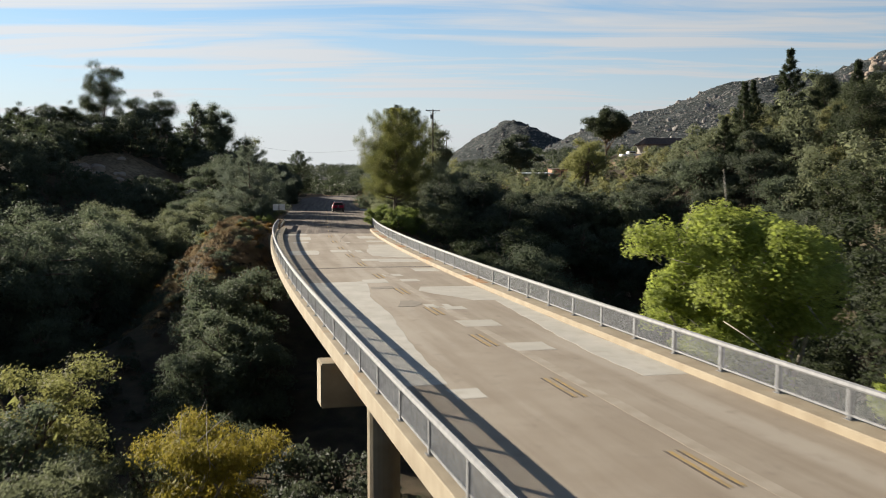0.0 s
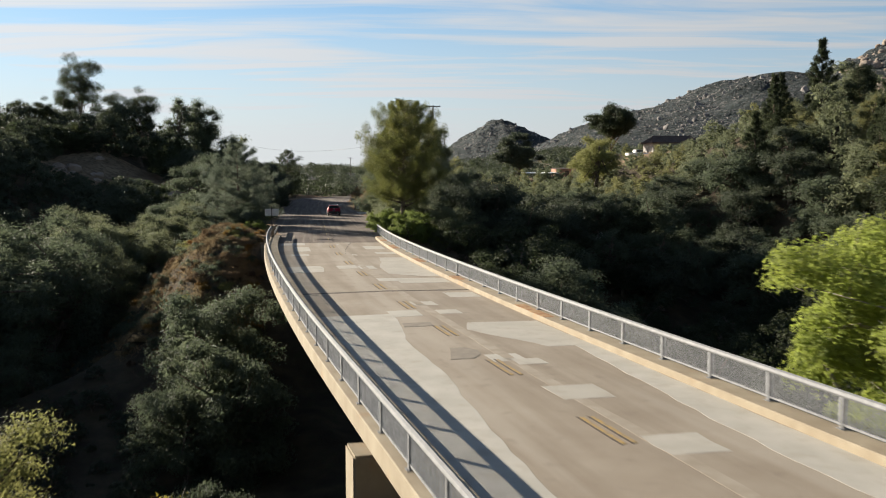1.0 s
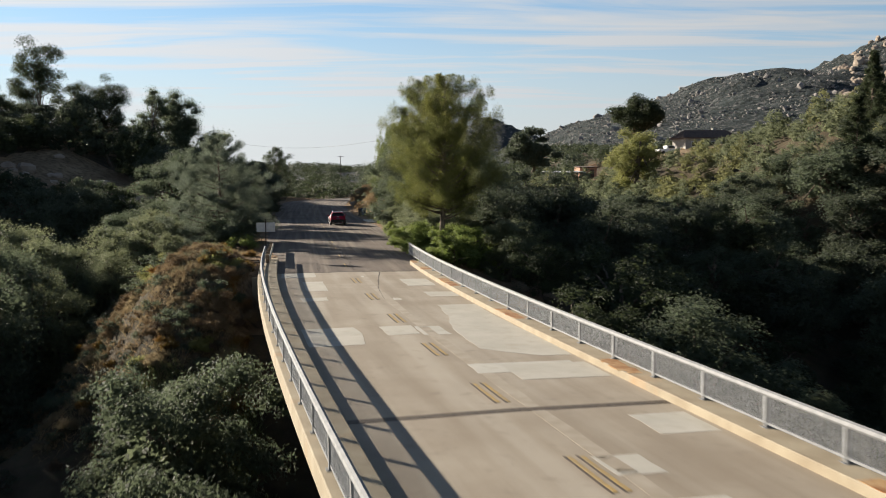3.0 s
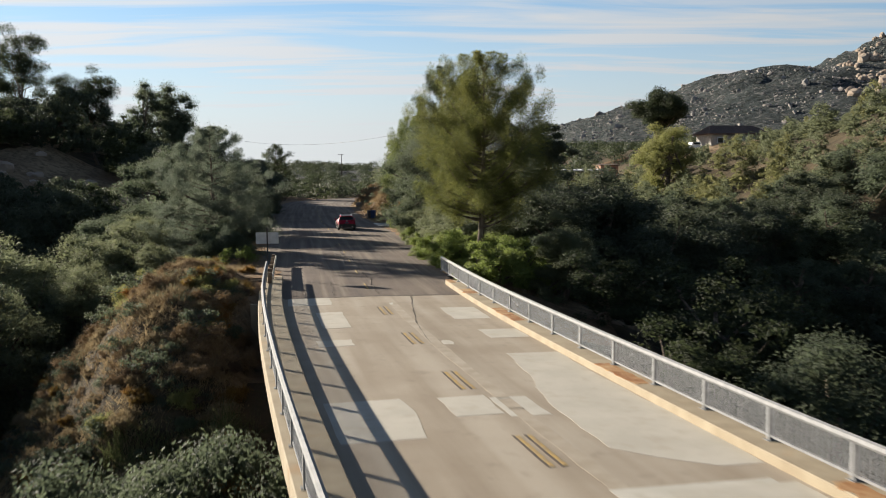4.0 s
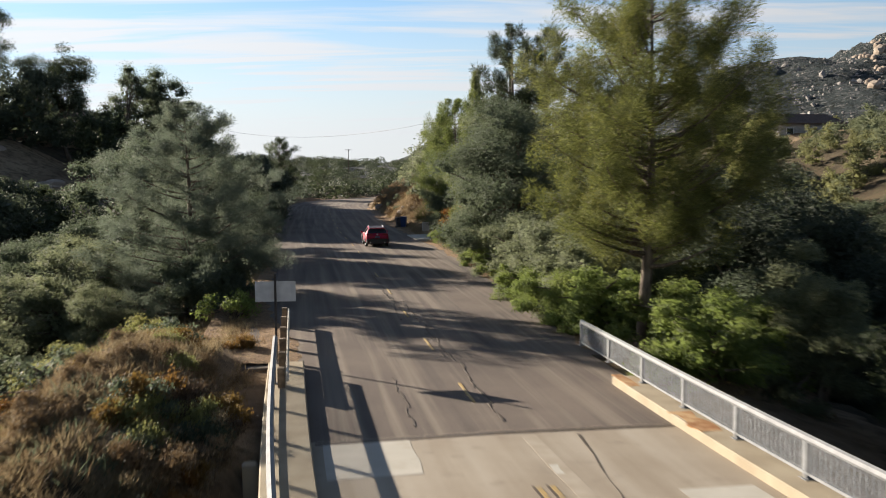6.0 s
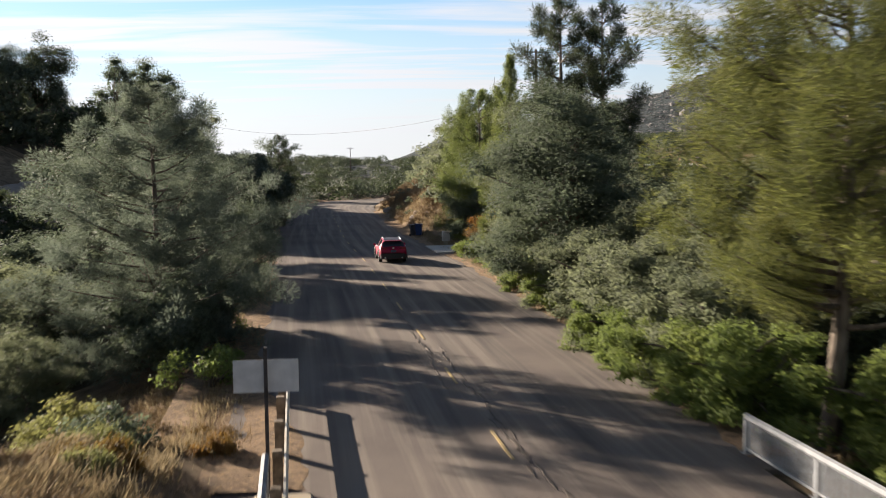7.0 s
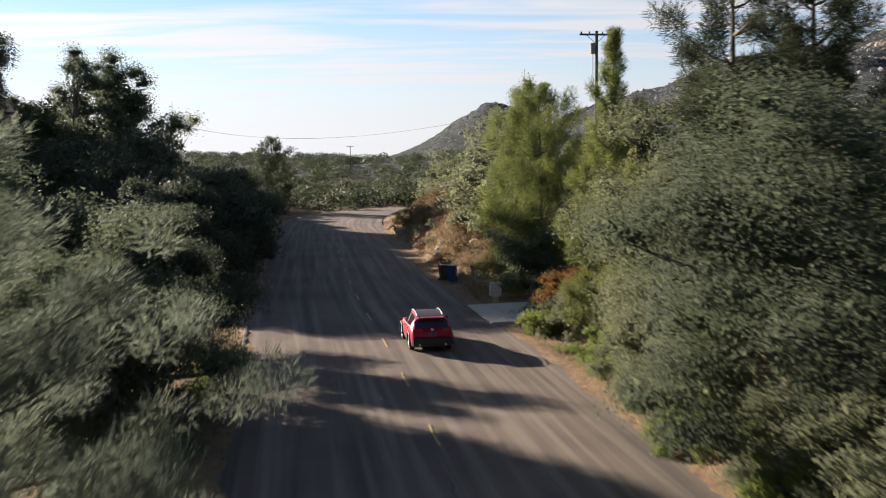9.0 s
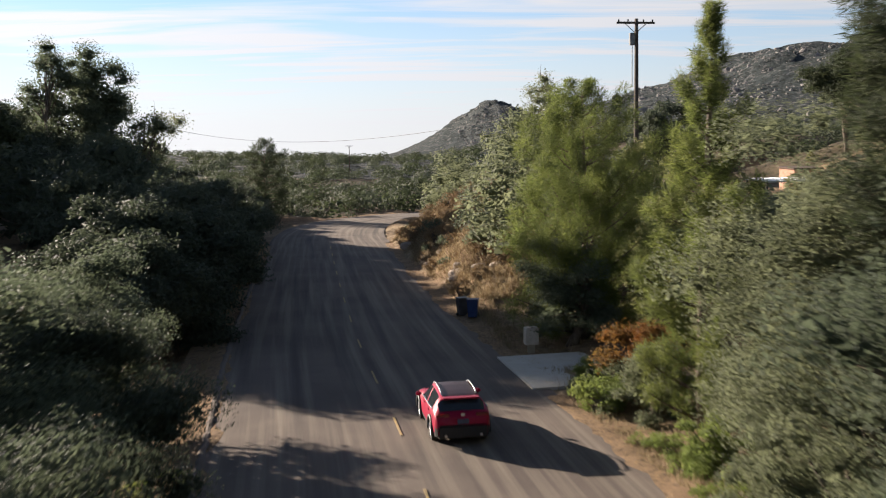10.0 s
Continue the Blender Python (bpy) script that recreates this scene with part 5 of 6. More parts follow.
for y in (3.3, 10.5, 17.7, 25.0, 32.5, 39.8, 46.7, 53.9, 61.1, 67.7, 74.8, 81.9, 88.9):
    for d in (-0.19, 0.09):
        slab("yellow_line", y, y + 2.3, d, d + 0.10, 0.011, M_YELPAINT, bridge, wob=0.012)
        slab("tar_edge", y - 0.05, y + 2.35, d - 0.07, d - 0.005, 0.009, M_TAR, bridge, wob=0.012)
for y in np.arange(98, 232, 7.3):
    slab("yellow_line", y, y + 2.2, -0.04, 0.04, 0.011, M_YELPAINT, road, wob=0.012)
for y0, y1, d in ((96.0, 108.0, 0.35), (104, 118, 0.15), (112, 131, -0.4), (96, 101, -1.8)):
    r = random.Random(y0)
    yy, dd = y0, d
    while yy < y1:
        slab("crack", yy, yy + 0.9, dd, dd + 0.035, 0.010, M_TAR, road, wob=0.05, seed=int(yy * 7))
        yy, dd = yy + 0.9, dd + r.uniform(-0.12, 0.12)
for i, (y0, y1, d0, d1) in enumerate([(85.4, 88.2, 4.3, 4.75), (49.4, 52.5, 4.35, 4.75), (73.9, 76.0, 4.35, 4.75), (63.2, 64.6, 4.45, 4.75), (94.0, 95.0, 4.4, 4.75), (101.0 - 2.4, 99.3, 4.3, 4.6)]):
    slab("rust_stain", y0 - 0.4, y1 + 0.4, 4.29, d1, 0.225, M_RUST, bridge, wob=0.10 if d0 > 4.35 else 0.04, seed=60 + i, step=0.35)
# rough dirt shoulders and a low asphalt berm
def shoulder(side, knots, seed):
    """Dirt that creeps over the ragged edge of the asphalt."""
    r = random.Random(seed)
    v, f, n, wob = [], [], 0, 0.0
    y = knots[0][0]
    while y < knots[-1][0]:
        edge = float(np.interp(y, [q[0] for q in knots], [q[1] for q in knots]))
        wob = 0.72 * wob + r.uniform(-0.16, 0.16)
        s = s_at(y)
        lift = lambda d: -0.0165 * max(abs(d) - 2.8, 0) + 0.02
        for j, d in enumerate((edge + wob, edge + wob + 0.15, edge + wob + 0.5, max(edge + wob + 0.8, 6.95), 8.0)):
            q = at(s, side * d)
            q[2] = lift(d) + (-0.019, -0.004, 0.008, 0.0, 0.0)[j] + (r.uniform(-0.004, 0.008) if j in (1, 2) else 0) if j < 3 else max(float(land(q[0], q[1])[0]) + 0.03, -0.13)
            v.append(q)
        n += 1
        y += 0.45
    for i in range(n - 1):
        for j in range(4):
            a = i * 5 + j
            f.append((a, a + 1, a + 6, a + 5) if side > 0 else (a + 5, a + 6, a + 1, a))
    me = mesh_from("shoulder", v, f, [M_DIRT], smooth=True)
    return part("shoulder", me, road, "rusty tan dirt and leaf litter shoulder")


shoulder(1, [(104.6, 5.2), (112, 5.6), (126, 6.1), (150, 6.0), (153.6, 6.1)], 1)
shoulder(1, [(160.6, 6.0), (175, 5.6), (205, 5.5), (240, 5.8)], 2)
shoulder(-1, [(104.2, 4.5), (110, 4.7), (117, 5.7), (140, 6.0), (170, 5.9), (240, 5.8)], 3)
r = random.Random(44)
v, f = sweep([(-6.34, -0.12), (-6.28, -0.01), (-6.2, 0.03), (-6.1, 0.01), (-6.02, -0.06)], s_at(138), s_at(205), 0.4)
for i in range(len(v) // 5):
    k, w = r.uniform(-0.05, 0.05), r.uniform(-0.035, 0.02)
    for j in range(5):
        v[i * 5 + j] = v[i * 5 + j] + np.array([k, 0, w])
part("berm", mesh_from("berm", v, f, [M_ASPHALT]), road, "low dark crumbling asphalt berm along the edge")

# ---- blank sign backs on a post ----
sign = tagged(new("road_sign"), "pair of blank grey sign backs on a dark post", "road sign")
part("post", bm_mesh("post", box_bm(0.07, 0.07, 3.3, (0, 0, 1.25), 0.006), M_DARKPOST), sign)
for x in (-0.33, 0.33):
    pan = part("panel", bm_mesh("panel", box_bm(0.6, 0.02, 0.64, (x, 0.06, 2.32), 0.004), M_SIGN), sign)
sign.matrix_basis = Matrix.Translation((-17.4, 103.6, -0.05)) @ Matrix.Rotation(radians(4), 4, "Z")

barrier = tagged(new("guard_barrier"), "worn pale beam barrier on wooden posts beside the road", "barrier")
s0, s1 = s_at(99.6), s_at(111.5)
swept("beam", [(-4.78, 0.42), (-4.74, 0.48), (-4.78, 0.54), (-4.74, 0.60), (-4.78, 0.68), (-4.82, 0.68), (-4.82, 0.42)], s0, s1, M_BEAM, barrier, step=0.6)
for i in range(6):
    p = at(s0 + 0.3 + (s1 - s0 - 0.6) * i / 5, -4.95)
    o = part("post", bm_mesh("post", box_bm(0.2, 0.2, 1.2, (0, 0, 0.15), 0.01), M_WOODPOST), barrier)
    o.matrix_basis = Matrix.Translation(p) @ Matrix.Rotation(yaw_at(s0), 4, "Z")


# ---- bins, meter box, driveway ----
def wheelie_bin(x, y, turn, mat, label):
    b = tagged(new("wheelie_bin"), label, "bin", "bins by the road")
    bm = bmesh.new()
    lo, hi = 0.23, 0.30
    v = [bm.verts.new(p) for p in ((-lo, -lo, 0.08), (lo, -lo, 0.08), (lo, lo, 0.08), (-lo, lo, 0.08), (-hi, -hi, 1.0), (hi, -hi, 1.0), (hi, hi, 1.0), (-hi, hi, 1.0))]
    for q in ((3, 2, 1, 0), (0, 1, 5, 4), (1, 2, 6, 5), (2, 3, 7, 6), (3, 0, 4, 7), (4, 5, 6, 7)):
        bm.faces.new([v[i] for i in q])
    bmesh.ops.bevel(bm, geom=bm.edges[:], offset=0.025, segments=2, affect="EDGES")
    part("body", bm_mesh("body", bm, mat), b)
    part("lid", bm_mesh("lid", box_bm(0.66, 0.7, 0.07, (0, -0.02, 1.04), 0.025), mat), b)
    part("handle", bm_mesh("handle", box_bm(0.5, 0.05, 0.04, (0, 0.36, 0.98), 0.012), mat), b)
    for q in (-0.25, 0.25):
        vv, ff = tube([(q - 0.03, 0.24, 0.11), (q + 0.03, 0.24, 0.11)], [0.11, 0.11], 14)
        part("wheel", mesh_from("wheel", vv, ff, [M_RUBBER]), b)
    b.matrix_basis = Matrix.Translation((x, y, gz(x, y) if abs(off_road(x, y)) > 5.8 else -0.06)) @ Matrix.Rotation(turn, 4, "Z")
    return b


wheelie_bin(-14.6, 172.6, 0.3, M_GREYBIN, "dark grey plastic wheelie bin at the road edge")
wheelie_bin(-14.1, 171.2, -0.2, M_BLUEBIN, "dark blue plastic wheelie bin at the road edge")
meter = tagged(new("meter_box"), "beige metal meter box on a pedestal by the driveway", "utility box")
part("cabinet", bm_mesh("cabinet", box_bm(0.6, 0.45, 0.8, (0, 0, 0.95), 0.03), M_BEIGEBOX), meter)
part("pedestal", bm_mesh("pedestal", box_bm(0.3, 0.3, 0.8, (0, 0, 0.25), 0.02), M_KERB), meter)
stand(meter, -12.0, 162.4, 0.2, 1.0, 0.05)
drive = swept("driveway", [(5.7, -0.14), (5.7, 0.02), (9.6, 0.06), (9.6, -0.3)], s_at(154.2), s_at(160.2), M_PATCH, None, step=1.0)
tagged(drive, "pale concrete driveway apron beside the road", "driveway", kind="structure")


# ---- utility poles and wire ----
def utility_pole(x, y, top, turn, label, can=True):
    p = tagged(new("utility_pole"), label, "utility pole")
    base = gz(x, y) - 1.0
    v, f = tube([(0, 0, base), (0, 0, (base + top) / 2), (0, 0, top)], [0.19, 0.16, 0.12], 12)
    part("shaft", mesh_from("shaft", v, f, [M_POLE], smooth=True), p)
    part("crossarm", bm_mesh("crossarm", box_bm(2.7, 0.12, 0.14, (0, 0.13, top - 0.25), 0.01), M_POLE), p)
    for q in (-1.2, -0.55, 0.55, 1.2):
        vv, ff = tube([(q, 0.13, top - 0.18), (q, 0.13, top - 0.08), (q, 0.13, top - 0.02)], [0.035, 0.06, 0.03], 8)
        part("insulator", mesh_from("insulator", vv, ff, [M_WINDOW]), p)
    for q in (-1, 1):
        vv, ff = tube([(0, 0.15, top - 0.95), (q * 0.75, 0.15, top - 0.3)], [0.025, 0.025], 6)
        part("brace", mesh_from("brace", vv, ff, [M_POLE]), p)
    if can:
        vv, ff = tube([(-0.32, 0, top - 1.75), (-0.32, 0, top - 0.95)], [0.2, 0.2], 14)
        part("transformer", mesh_from("transformer", vv, ff, [M_STEEL]), p, "grey transformer can")
        vv, ff = tube([(-0.3, 0.02, top - 4.5), (-0.3, 0.02, top - 1.7)], [0.03, 0.03], 6)
        part("conduit", mesh_from("conduit", vv, ff, [M_STEEL]), p)
    p.matrix_basis = Matrix.Translation((x, y, 0)) @ Matrix.Rotation(turn, 4, "Z")
    return p


utility_pole(-1.9, 185.3, 17.9, radians(8), "tall dark wooden utility pole with crossarm and transformer")
utility_pole(-40.0, 480, 13.5, radians(8), "distant wooden utility pole beside the road", False)
a, b = np.array([-7.0, 190.0, 12.2]), np.array([-48.0, 240.0, 13.2])
t = np.linspace(0, 1, 30)[:, None]
v, f = tube(a + (b - a) * t - [0, 0, 2.2] * (4 * t * (1 - t)), np.full(30, 0.018), 5)
tagged(new("overhead_wire", mesh_from("overhead_wire", v, f, [M_WIRE])), "thin dark overhead wire sagging across the road", "wire")


# ---- houses ----
def house(x, y, z, turn, w, dp, wall_h, roof_h, wall, label, n_win=3):
    h = tagged(new("house"), label, "house")
    base = z - min(gz(x + a, y + b) for a in (-w / 2, w / 2) for b in (-dp / 2, dp / 2)) + 0.5
    part("wall", bm_mesh("wall", box_bm(w, dp, wall_h + base, (0, 0, (wall_h - base) / 2)), wall), h)
    bm = bmesh.new()
    e = 0.6
    pts = [(-w / 2 - e, -dp / 2 - e, wall_h), (w / 2 + e, -dp / 2 - e, wall_h), (w / 2 + e, dp / 2 + e, wall_h), (-w / 2 - e, dp / 2 + e, wall_h),
           (-w / 2 - e, -dp / 2 - e, wall_h + 0.2), (w / 2 + e, -dp / 2 - e, wall_h + 0.2), (w / 2 + e, dp / 2 + e, wall_h + 0.2), (-w / 2 - e, dp / 2 + e, wall_h + 0.2),
           (-w / 2 + 1.2, 0, wall_h + roof_h), (w / 2 - 1.2, 0, wall_h + roof_h)]
    vs = [bm.verts.new(p) for p in pts]
    for q in ((3, 2, 1, 0), (0, 1, 5, 4), (1, 2, 6, 5), (2, 3, 7, 6), (3, 0, 4, 7), (4, 5, 9, 8), (5, 6, 9), (6, 7, 8, 9), (7, 4, 8)):
        bm.faces.new([vs[i] for i in q])
    roof = part("roof", bm_mesh("roof", bm, M_ROOF), h, "dark brown shingle roof")
    part("chimney", bm_mesh("chimney", box_bm(0.8, 0.8, 1.4, (w * 0.2, 0.8, wall_h + roof_h - 0.2), 0.02), wall), roof)
    for i in range(n_win):
        wx = -w / 2 + w * (i + 0.5) / n_win
        win = part("window", bm_mesh("window", box_bm(1.3, 0.1, 1.1, (wx, -dp / 2 - 0.02, wall_h * 0.55), 0.01), M_WHITE), h)
        part("pane", bm_mesh("pane", box_bm(1.14, 0.06, 0.94, (wx, -dp / 2 - 0.06, wall_h * 0.55)), M_WINDOW), win)
    h.matrix_basis = Matrix.Translation((x, y, z)) @ Matrix.Rotation(turn, 4, "Z")
    return h


house(55, 244, 10.2, 0.1, 11.5, 7.5, 2.6, 1.9, M_STUCCO, "grey stucco house with a dark brown roof on the slope")
house(-72, 226, 11.3, 0.15, 17, 8, 2.7, 1.8, M_TANWALL, "low tan house with a brown roof behind the ridge pines", 5)
house(64, 134, 11.8, -0.4, 11, 7, 2.6, 1.6, M_TANWALL, "tan house under pines high on the slope")
shed = tagged(new("shed"), "small salmon coloured shed on the terrace", "shed")
g = gz(26.6, 228)
part("wall", bm_mesh("wall", box_bm(3.6, 2.6, 2.6, (0, 0, 1.1), 0.02), M_SALMON), shed)
part("roof", bm_mesh("roof", box_bm(4.0, 3.0, 0.16, (0, 0, 2.47), 0.02, m=Matrix.Rotation(0.06, 4, "X")), M_ROOF), shed)
part("door", bm_mesh("door", box_bm(0.9, 0.06, 1.9, (0.8, -1.32, 1.0), 0.01), M_ROOF), shed)
shed.matrix_basis = Matrix.Translation((26.6, 228, g)) @ Matrix.Rotation(0.3, 4, "Z")


def carport(x, y, turn, w, dp, hgt, roofm, label, posts=4):
    c = tagged(new("carport"), label, "carport")
    part("roof", bm_mesh("roof", box_bm(w, dp, 0.14, (0, 0, hgt), 0.01, m=Matrix.Rotation(0.05, 4, "X")), roofm), c)
    for i in range(6):
        part("rib", bm_mesh("rib", box_bm(0.05, dp, 0.05, (-w / 2 + w * (i + 0.5) / 6, 0, hgt + 0.09), 0.004, m=Matrix.Rotation(0.05, 4, "X")), roofm), c)
    for i in range(posts):
        for q in (-1, 1):
            part("post", bm_mesh("post", box_bm(0.12, 0.12, hgt + 0.8, (-w / 2 + 0.2 + (w - 0.4) * i / (posts - 1), q * (dp / 2 - 0.2), hgt / 2 - 0.4)), M_DARKPOST), c)
    c.matrix_basis = Matrix.Translation((x, y, gz(x, y))) @ Matrix.Rotation(turn, 4, "Z")
    return c


carport(20.5, 216, 0.15, 7.0, 4.5, 2.3, M_METALROOF, "open carport with a pale flat metal roof")
carport(15.0, 131.5, -0.35, 5.0, 3.0, 1.9, M_METALROOF, "low shed with a pale metal roof beside the ravine")
low_wall = tagged(new("low_wall"), "low pale concrete wall along the ravine terrace", "wall")
for i in range(5):
    y = 124.0 + 2.1 * i
    part("block", bm_mesh("block", box_bm(0.4, 2.06, 1.4, (17.6 - 0.09 * i, y, gz(17.4, y) + 0.2), 0.03), M_PATCH), low_wall)

truck = tagged(new("pickup_truck"), "small white parked pickup truck on the terrace", "truck")
part("body", bm_mesh("body", box_bm(5.2, 1.85, 0.65, (0, 0, 0.75), 0.12), M_WHITE), truck)
part("cab", bm_mesh("cab", box_bm(2.1, 1.7, 0.75, (0.3, 0, 1.4), 0.2), M_WHITE), truck)
part("side_window", bm_mesh("side_window", box_bm(1.6, 1.74, 0.42, (0.3, 0, 1.45), 0.05), M_WINDOW), truck)
for wx in (-1.6, 1.6):
    for wy in (-0.82, 0.82):
        v, f = tube([(wx, wy - 0.11, 0.36), (wx, wy + 0.11, 0.36)], [0.36, 0.36], 16)
        part("wheel", mesh_from("wheel", v, f, [M_RUBBER]), truck)
stand(truck, 45, 236, 0.3, 1.0, 0.0)


# ---- rocks ----
def rock_mesh(seed, rough=0.22):
    bm = bmesh.new()
    bmesh.ops.create_icosphere(bm, subdivisions=2, radius=1.0)
    r = random.Random(seed)
    o = Vector((r.uniform(0, 90), r.uniform(0, 90), r.uniform(0, 90)))
    for v in bm.verts:
        n = noise.noise(v.co * 1.1 + o) * rough * 1.6 + noise.noise(v.co * 2.7 + o) * rough * 0.6
        v.co *= 1 + n
        v.co.z *= 0.72
    return bm_mesh("boulder", bm, M_ROCK)


rocks = [rock_mesh(i) for i in range(5)]
rng = random.Random(9)


def boulder(x, y, size, label, group, sink=0.35):
    b = tagged(new("boulder", rng.choice(rocks)), label, "rock", group)
    b.matrix_basis = Matrix.Translation((x, y, gz(x, y) + size * (0.35 - sink) * 0.72)) @ Matrix.Rotation(rng.uniform(0, 6.28), 4, "Z") @ Matrix.Diagonal((size * rng.uniform(0.8, 1.4), size * rng.uniform(0.8, 1.2), size * rng.uniform(0.7, 1.1), 1))


for i in range(26):
    boulder(-56 + rng.gauss(0, 6), 184 + rng.gauss(0, 6), rng.uniform(0.6, 1.8), "weathered pale granite boulder on the hillside outcrop", "outcrop boulders")
for i in range(12):
    y = rng.uniform(182, 212)
    d = rng.uniform(7.0, 10.5)
    boulder(float(at(s_at(y), d)[0]), y, rng.uniform(0.25, 0.7), "tan rock in the road cutting", "cutting rocks")
for x, y in ((26, 58), (28, 62), (31, 60), (33, 66)):
    boulder(x, y, rng.uniform(1.0, 1.8), "pale granite boulder on the ravine side", "ravine boulders")

# boulders strewn over the mountains, beyond counting
base = [(np.array([v.co[:] for v in m.vertices]), [tuple(p.vertices) for p in m.polygons]) for m in rocks[:1]]
bm = bmesh.new()
bmesh.ops.create_icosphere(bm, subdivisions=1, radius=1.0)
ico_v, ico_f = np.array([v.co[:] for v in bm.verts]), [tuple(v.index for v in q.verts) for q in bm.faces]
bm.free()
r = np.random.RandomState(4)
strewn = Lump()
n = 26000
bx, by = r.uniform(60, 900, n), r.uniform(620, 1960, n)
keep = (bx < by * 0.62) & (bx > by * 0.03) & (ripple(bx, by, 160, 4) + r.uniform(-0.35, 0.35, n) > 0.0)
bx, by = bx[keep], by[keep]
bz = np.array([gz(x, y) for x, y in zip(bx, by)]) - 0.35
size = r.uniform(0.5, 1.5, len(bx)) * (1 + 1.3 * (r.uniform(0, 1, len(bx)) > 0.93))
for x, y, z, k in zip(bx, by, bz, size):
    strewn.add(ico_v * (k * r.uniform(0.7, 1.3, 3)) * (1 + 0.25 * r.normal(size=(len(ico_v), 1))) + (x, y, z + k * 0.25), ico_f)
tagged(new("mountain_boulders", strewn.mesh("mountain_boulders", M_FARROCK)), "pale granite boulders strewn over the far mountain slopes", "rocks", kind="stuff")

# large boulders of the cliff on the nearer ridge
cliff = Lump()
for i in range(190):
    y = r.uniform(880, 1290)
    x = y * r.uniform(0.415, 0.56)
    k = r.uniform(1.5, 4.2) * (1.6 if i % 9 == 0 else 1)
    cliff.add(base[0][0] * (k * r.uniform(0.7, 1.3, 3)) * [1, 1, 1.5] + (x, y, gz(x, y) + k * 0.2), base[0][1])
# lighter, warmer rock than the far boulders paints the sunlight in
tagged(new("cliff_boulders", cliff.mesh("cliff_boulders", M_ROCK)), "large granite boulders forming a cliff on the mountain, sunlight put into their colour", "rocks", kind="stuff")

# ---- far scrub woods beyond the bend ----
r = np.random.RandomState(6)
pos, size, out = [], [], []
for i in range(1700):
    y = 268 + 520 * r.uniform(0, 1) ** 1.5
    x = r.uniform(-0.42, 0.55) * y
    if min((x - p[0]) ** 2 + (y - p[1]) ** 2 for p in LINE[800::12]) < 90:
        continue
    k = r.uniform(1.6, 3.6) * (0.8 + y / 900)
    z = gz(x, y)
    m = 300
    d = r.normal(size=(m, 3))
    d /= np.linalg.norm(d, axis=1)[:, None]
    d[:, 2] = np.abs(d[:, 2])
    pos.append(np.array([x, y, z]) + d * [k, k, k * 0.95] * r.uniform(0.7, 1.05, (m, 1)))
    out.append(d)
    size.append(np.full(m, 0.15 * k))
pos, size = np.concatenate(pos), np.concatenate(size)
q = leaf_quads(r, pos, size, 0.8, nrm=1.6 * np.concatenate(out), tri=True)
half = np.repeat(r.uniform(size=len(q) // 300) < 0.6, 300)
tagged(new("far_woods", quad_mesh("far_woods", q[half], M_DARKPINE_AND_SHADE)), "dark scrub oak woods covering the hills beyond the road bend", "woods", kind="stuff")
tagged(new("far_scrub", quad_mesh("far_scrub", q[~half], M_OAK)), "olive green chaparral scrub covering the hills beyond the road bend", "scrub", kind="stuff")

# ---- dry slope by the abutment: grass and brush ----
def tufts(seed, spots, blades, height, width, lean=0.55):
    r = np.random.RandomState(seed)
    base = np.repeat(spots, blades, 0) + r.normal(0, 0.12, (len(spots) * blades, 3)) * [1, 1, 0]
    d = r.normal(size=base.shape) * [lean, lean, 0.15] + [0, 0, 1]
    d /= np.linalg.norm(d, axis=1)[:, None]
    s = np.cross(d, r.normal(size=base.shape))
    s /= np.linalg.norm(s, axis=1)[:, None]
    L = height * r.uniform(0.4, 1.3, (len(base), 1))
    return np.stack([base - s * width, base + s * width, base + d * L * 0.6 + s * width * 0.6, base + d * L], 1)


r = np.random.RandomState(8)
sx, sy = r.uniform(-44, -14, 52000), r.uniform(66, 118, 52000)
off = sx - np.interp(sy, LINE[:1100, 1], LINE[:1100, 0])
dfill = away(sx, sy, FILL)
ok = (off < -6.0) & (dfill < 19) & ((sy > 95) | (off < -6.2)) & (r.uniform(size=len(sx)) < 0.35 + 0.65 * (ripple(sx, sy, 7, 3) > 0.1)) & (r.uniform(size=len(sx)) < 0.62)
spots = np.stack([sx[ok], sy[ok], land(sx[ok], sy[ok]) - 0.05], 1)
cut = r.uniform(size=len(spots))
tagged(new("dry_grass", quad_mesh("dry_grass", tufts(1, spots[cut < 0.55], 7, 0.3, 0.016, 0.8), M_STRAW)), "dry straw grass on the embankment slope", "grass", kind="stuff")
tagged(new("dry_brush", quad_mesh("dry_brush", tufts(2, spots[cut > 0.6], 6, 0.38, 0.022, 0.9), M_DRY)), "reddish dry brush on the embankment slope", "brush", kind="stuff")
near = spots[(spots[:, 1] > 87) & (spots[:, 0] > -30)]
tagged(new("dry_grass", quad_mesh("dry_grass", tufts(11, near[::2], 9, 0.24, 0.009, 0.9), M_RUSTGRASS)), "orange dry grass on the mound by the bridge end", "grass", kind="stuff")
# mixed clumps of low scrub, and green reeds at the foot
r2 = np.random.RandomState(31)
cx_, cy_ = r2.uniform(-34, -15.5, 900), r2.uniform(78, 112, 900)
keep = (cx_ - np.interp(cy_, LINE[:1100, 1], LINE[:1100, 0]) < -6.1) & (away(cx_, cy_, FILL) < 21)
cx_, cy_ = cx_[keep], cy_[keep]
kind = r2.randint(0, 4, len(cx_))
